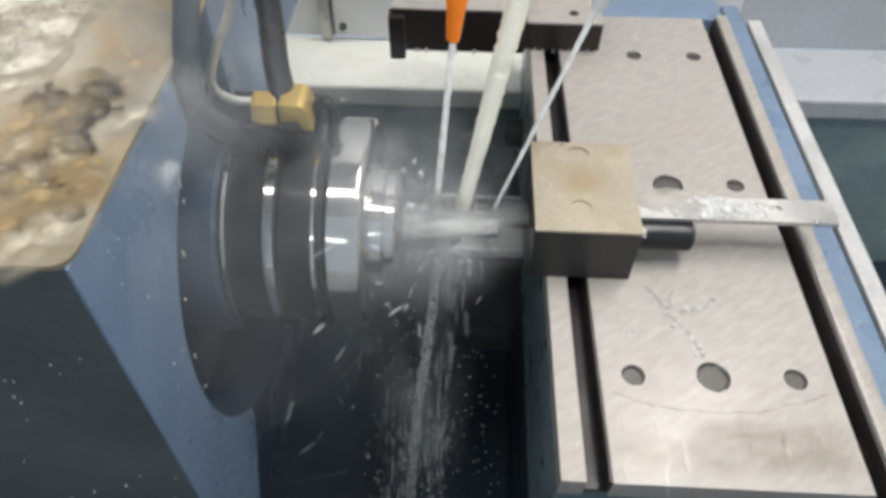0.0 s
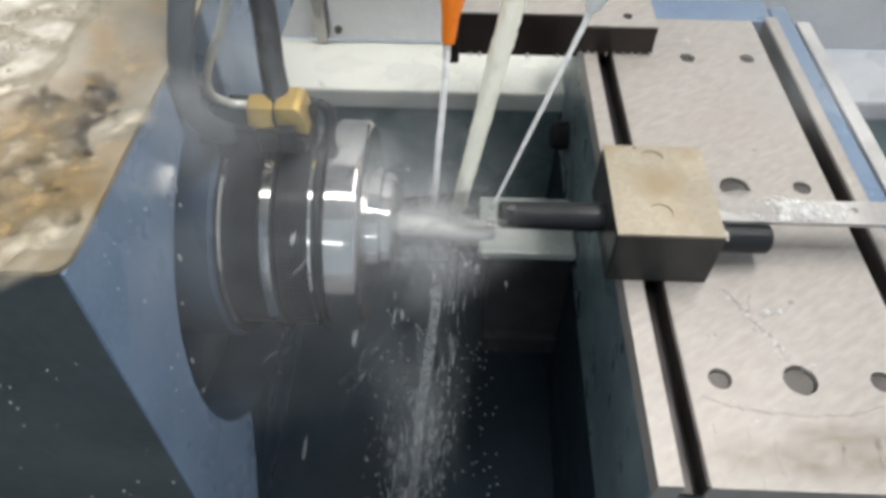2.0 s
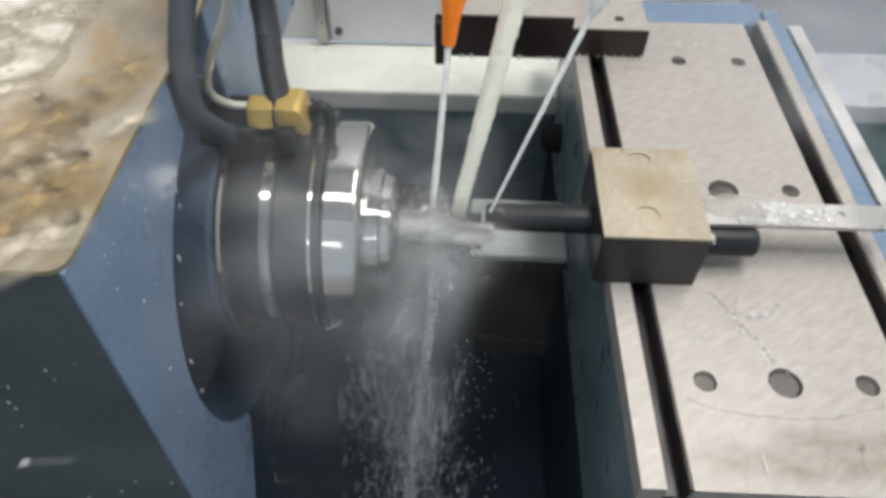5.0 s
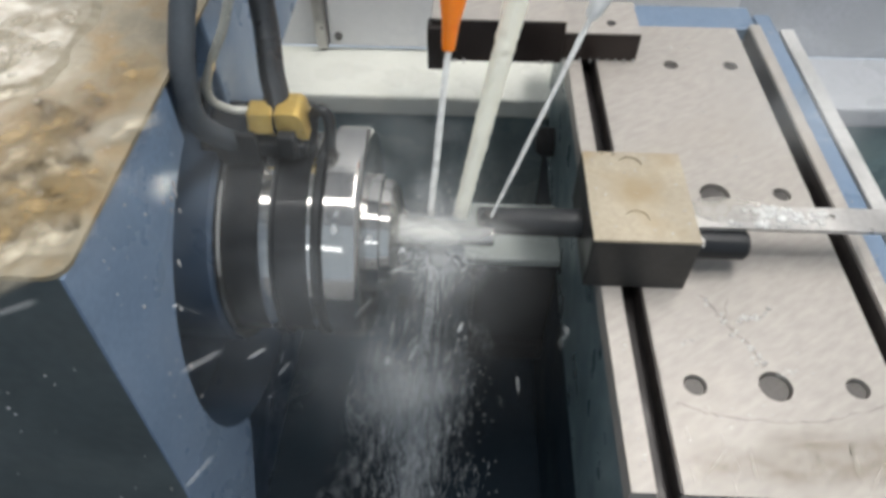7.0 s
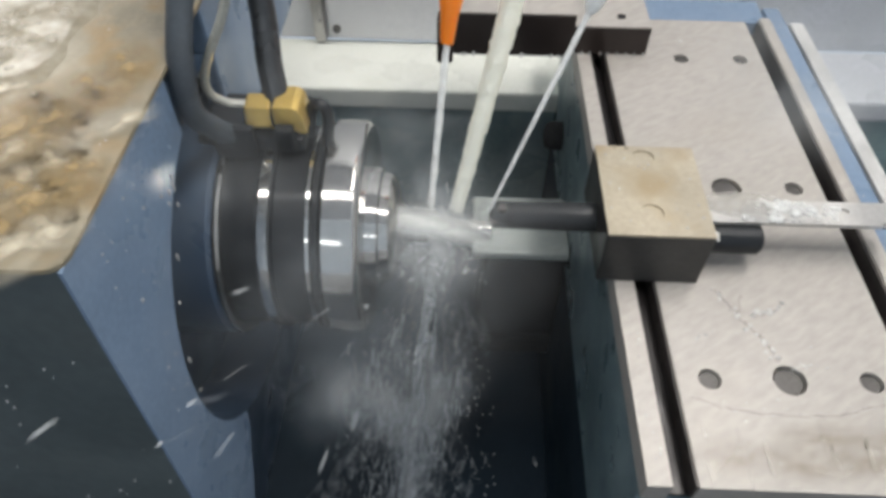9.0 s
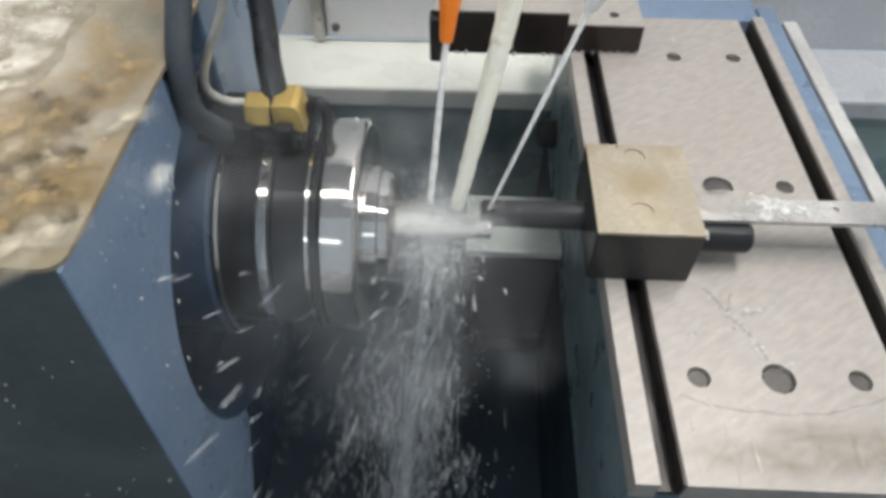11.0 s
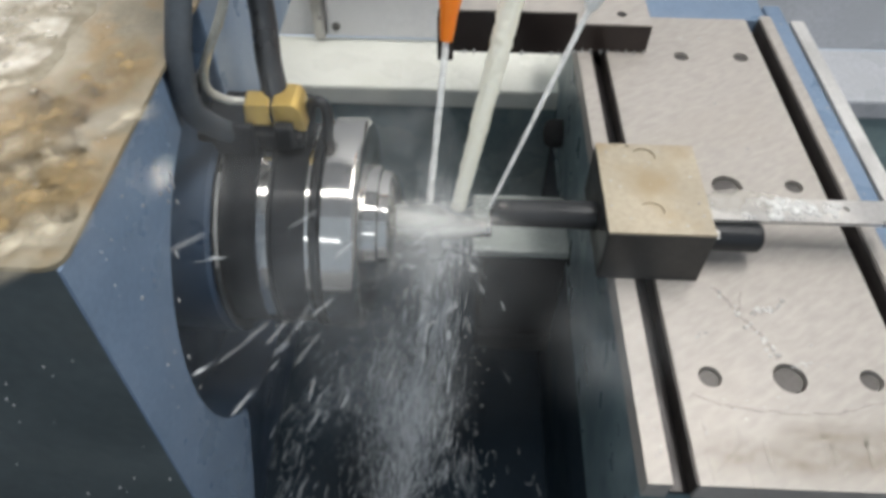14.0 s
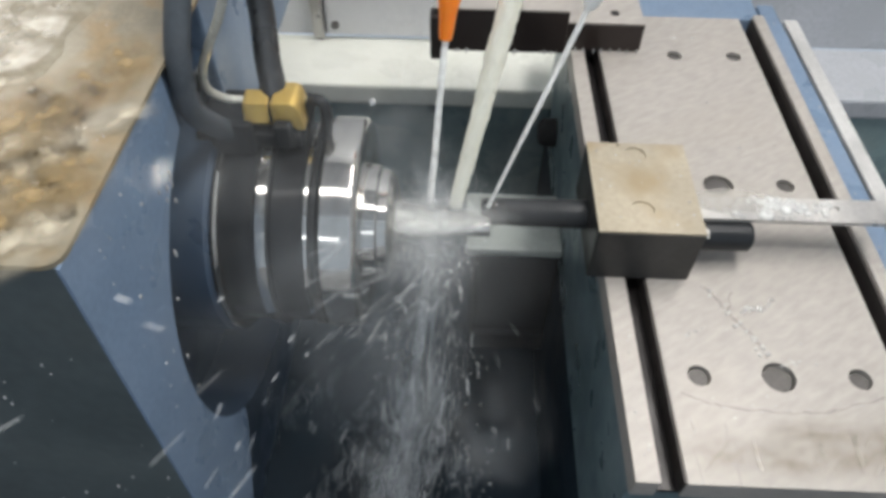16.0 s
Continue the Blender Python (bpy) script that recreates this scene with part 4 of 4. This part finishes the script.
# ---- what moves ----
# seconds, shift of the slide along x in metres
SLIDE = [(0, -0.0390), (0.6, -0.0392), (1.1, -0.0388), (1.2, -0.0125), (1.3, 0.0060), (1.4, 0.0122), (1.5, 0.0129), (2.5, 0.0116), (4.0, 0.0078),
         (5.25, 0.0040), (6.5, 0.0004), (7.0, -0.0014), (7.05, -0.0010), (7.1, 0.0040), (7.2, 0.0108), (7.3, 0.0117), (8.0, 0.0104), (9.0, 0.0083), (10.25, 0.0048),
         (11.5, 0.0012), (12.5, -0.0002), (12.6, 0.0025), (12.7, 0.0092), (12.8, 0.0108), (13.5, 0.0102), (14.5, 0.0074), (15.5, 0.0046), (16.0, 0.0036)]
STEP = 1 / 30
END = 16.0


def launch(rnd, t, is_round):
    """Start and speed of a drop. The early spray flies off the collet all round, the later spray is thrown down and to the side."""
    if is_round:
        a = rnd.uniform(0, 2 * math.pi)
        p = Vector((rnd.uniform(-0.075, -0.005), AX_Y, AX_Z))
        out = Vector((0, math.cos(a), math.sin(a)))
        p += out * (0.071 if p.x < -0.05 else 0.035)
        return p, out * rnd.uniform(0.2, 0.9) + Vector((rnd.uniform(-0.5, 0.2), -0.15, 0.1))
    p = HIT + Vector((rnd.uniform(-0.03, 0.02), rnd.uniform(-0.02, 0.0), rnd.uniform(-0.02, 0.0)))
    k = rnd.random()
    if k < 0.25:
        return p, Vector((rnd.uniform(-1.2, -0.5), rnd.uniform(-1.4, -0.9), rnd.uniform(0.7, 1.9)))
    if k < 0.45:
        return p, Vector((rnd.uniform(-1.3, -0.3), rnd.uniform(-1.3, -0.4), rnd.uniform(-0.3, 1.0)))
    return p, Vector((rnd.triangular(-1.3, 0.8, -0.4), rnd.uniform(-0.9, 0.1), rnd.uniform(-0.9, 0.4)))


def trimmed(rows):
    """Cut rows to the time of the clip, with a pose in between at its start and its end, and one row for each tick at most."""
    cut = [(0.0, rows[0][1])]
    for (t, a), (u, b) in zip(rows, rows[1:]):
        if t < 0 < u:
            cut = [(0.0, a.lerp(b, -t / (u - t)))]
        if 0 < t < END:
            cut.append((t, a))
        if t < END < u:
            cut.append((END, a.lerp(b, (END - t) / (u - t))))
    kept, last = [], -1
    for t, m in cut:
        k = round(t * FPS)
        if k > last:
            kept.append((t, m))
            last = k
    if last < round(END * FPS):
        kept.append((END, rows[-1][1]))
    return kept


def flight_rows(rnd, is_round):
    """One drop flies again and again; after each flight it starts anew at the workpiece. Between flights it lies in the sump."""
    rows, t = [], rnd.uniform(-0.4, 0.0)
    rest = pose(rnd.uniform(-0.1, 0.05), rnd.uniform(0.25, 0.5), -0.3785)
    while t < END + 0.1:
        p, v = launch(rnd, t, is_round)
        busy = 0.8 if (t < 3 if is_round else t > 10) else (0.35 if (t < 9 if is_round else t > 5.5) else 0.14)
        if rnd.random() > busy:
            rows += [(t, rest), (t + 0.3, rest)]
            t += 0.3 + STEP
            continue
        life = 0.0
        while life < 0.45:
            q = p + v * life + Vector((0, 0, -4.9)) * life * life
            if q.z < -0.36 or (q.x < -0.134 and q.y > 0.11 and q.z < 0.17) or q.y < 0.07 or (q.x > 0.07 and q.z < 0.06):
                break
            life += 0.02
        life = max(0.06, life - 0.02)
        for f in (0.0, 0.5, 1.0):
            s = life * f
            rows.append((t + s, aim(p + v * s + Vector((0, 0, -4.9)) * s * s, v + Vector((0, 0, -9.8)) * s)))
        t += life + STEP
    return trimmed(rows)


def motions():
    for ob in (slide, tool, rear):
        walk(ob, [(t, pose(x, 0, 0)) for t, x in SLIDE])
    walk(spindle, [(i / 10, pose(0, AX_Y, AX_Z, 80 * i)) for i in range(161)])
    rnd = random.Random(5)
    for ob, a, way in streams:
        spin, rows = 0.0, []
        for i in range(161):
            spin += rnd.uniform(20, 70)
            rows.append((i / 10, aim(a, way + Vector((rnd.uniform(-0.001, 0.001), rnd.uniform(-0.001, 0.001), 0))) @ pose(0, 0, 0, 0, 0, spin)))
        walk(ob, rows)
    turn = [0.0] * 4
    for k, ob in enumerate(splashes + [coat]):
        rows = []
        for i in range(161):
            turn[k] += rnd.uniform(15, 75)
            rows.append((i / 10, pose(-0.002 + rnd.uniform(-0.003, 0.003), AX_Y, AX_Z + 0.001, turn[k])))
        walk(ob, rows)
    for k, ob in enumerate(curtains):
        rows, t = [], 0.0
        drop = 0.03 * k / 5
        begin = (0.0, 3.2, 4.4, 6.0, 9.6)[k]
        if begin:
            rows, t = [(0.0, pose(0, 0, -0.40)), (begin - 0.2, pose(0, 0, -0.40))], begin
        while t < END:
            side = rnd.uniform(-0.006, 0.006)
            fall = (3 + k % 3) * STEP
            rows += [(t, pose(side, 0, 0.06 - drop)), (t + fall, pose(side * 1.5, -0.006, 0.06 - drop - 1.3 * fall))]
            drop = 0.0
            t += fall + STEP + 0.0001
        walk(ob, trimmed(rows))
    for k, ob in enumerate(splash_mists):
        rows = []
        for i in range(161):
            rows.append((i / 10, pose((-0.028, -0.006, -0.016, -0.018)[k] + rnd.uniform(-0.004, 0.004), 0.278 - 0.003 * k, (0.042, 0.040, 0.012, 0.038)[k] + rnd.uniform(-0.003, 0.003), 40, 0, rnd.uniform(-12, 12))))
        walk(ob, rows)
    for k, ob in enumerate(fall_mists):
        walk(ob, [(i / 10, pose(-0.020 - 0.012 * k + rnd.uniform(-0.003, 0.003), 0.262, -0.125 - 0.07 * max(0, 1 - i / 55) + rnd.uniform(-0.01, 0.01), 68 + rnd.uniform(-4, 4), 0, 5 + 3 * k + rnd.uniform(-2, 2))) for i in range(161)])
    rows = []
    for i in range(81):
        rows.append((i / 5, pose(rnd.uniform(-0.003, 0.003), rnd.uniform(-0.003, 0.003), 0)))
    walk(run_off, rows)
    walk(haze, [(0, pose(-0.115, 0.185, 0.145, 38)), (4, pose(-0.105, 0.185, 0.135, 38)), (7, pose(-0.070, 0.20, 0.11, 38)), (11, pose(-0.065, 0.20, 0.11, 38)), (16, pose(-0.070, 0.20, 0.11, 38))])
    walk(collet_haze, [(4 * i, pose(-0.020 + 0.004 * (i % 2), 0.212, 0.146, 40, 0, 20 * i)) for i in range(5)])
    walk(pale_bank, [(0, pose(0.297, 0.309, 0.128, 40)), (1.4, pose(0.188, 0.304, 0.153, 40)), (4, pose(0.188, 0.304, 0.153, 40)), (6.5, pose(0.188, 0.312, 0.134, 40)), (9.2, pose(0.188, 0.312, 0.134, 40)), (11.5, pose(0.297, 0.309, 0.128, 40)), (16, pose(0.297, 0.309, 0.128, 40))])
    low = (-0.06, 0.25, -0.30)
    walk(puffs[0], [(0, pose(-0.118, 0.225, 0.175, 40)), (3.6, pose(-0.110, 0.225, 0.165, 40)), (7, pose(-0.045, 0.24, -0.06, 40)), (9.2, pose(-0.05, 0.24, -0.12, 40)), (12, pose(-0.02, 0.27, -0.10, 40)), (16, pose(*low, 40))])
    walk(puffs[1], [(0, pose(-0.038, 0.205, 0.152, 40)), (3.5, pose(-0.040, 0.205, 0.145, 40)), (6.5, pose(-0.03, 0.25, -0.08, 40)), (8.5, pose(-0.085, 0.22, -0.05, 40)), (11.5, pose(-0.06, 0.26, -0.2, 40)), (16, pose(*low, 40))])
    walk(puffs[2], [(0, pose(-0.05, 0.26, 0.03, 40)), (3.5, pose(-0.03, 0.29, 0.05, 40)), (8, pose(-0.02, 0.26, -0.12, 40)), (11, pose(0.05, 0.25, -0.06, 40)), (12.6, pose(0.0745, 0.176, 0.083, 40)), (14.5, pose(0.072, 0.170, 0.076, 40)), (15.2, pose(0.040, 0.150, 0.040, 40)), (16, pose(0.020, 0.150, 0.020, 40))])
    for ob in long_drops:
        walk(ob, flight_rows(rnd, False))
    for ob in round_drops:
        walk(ob, flight_rows(rnd, True))


motions()
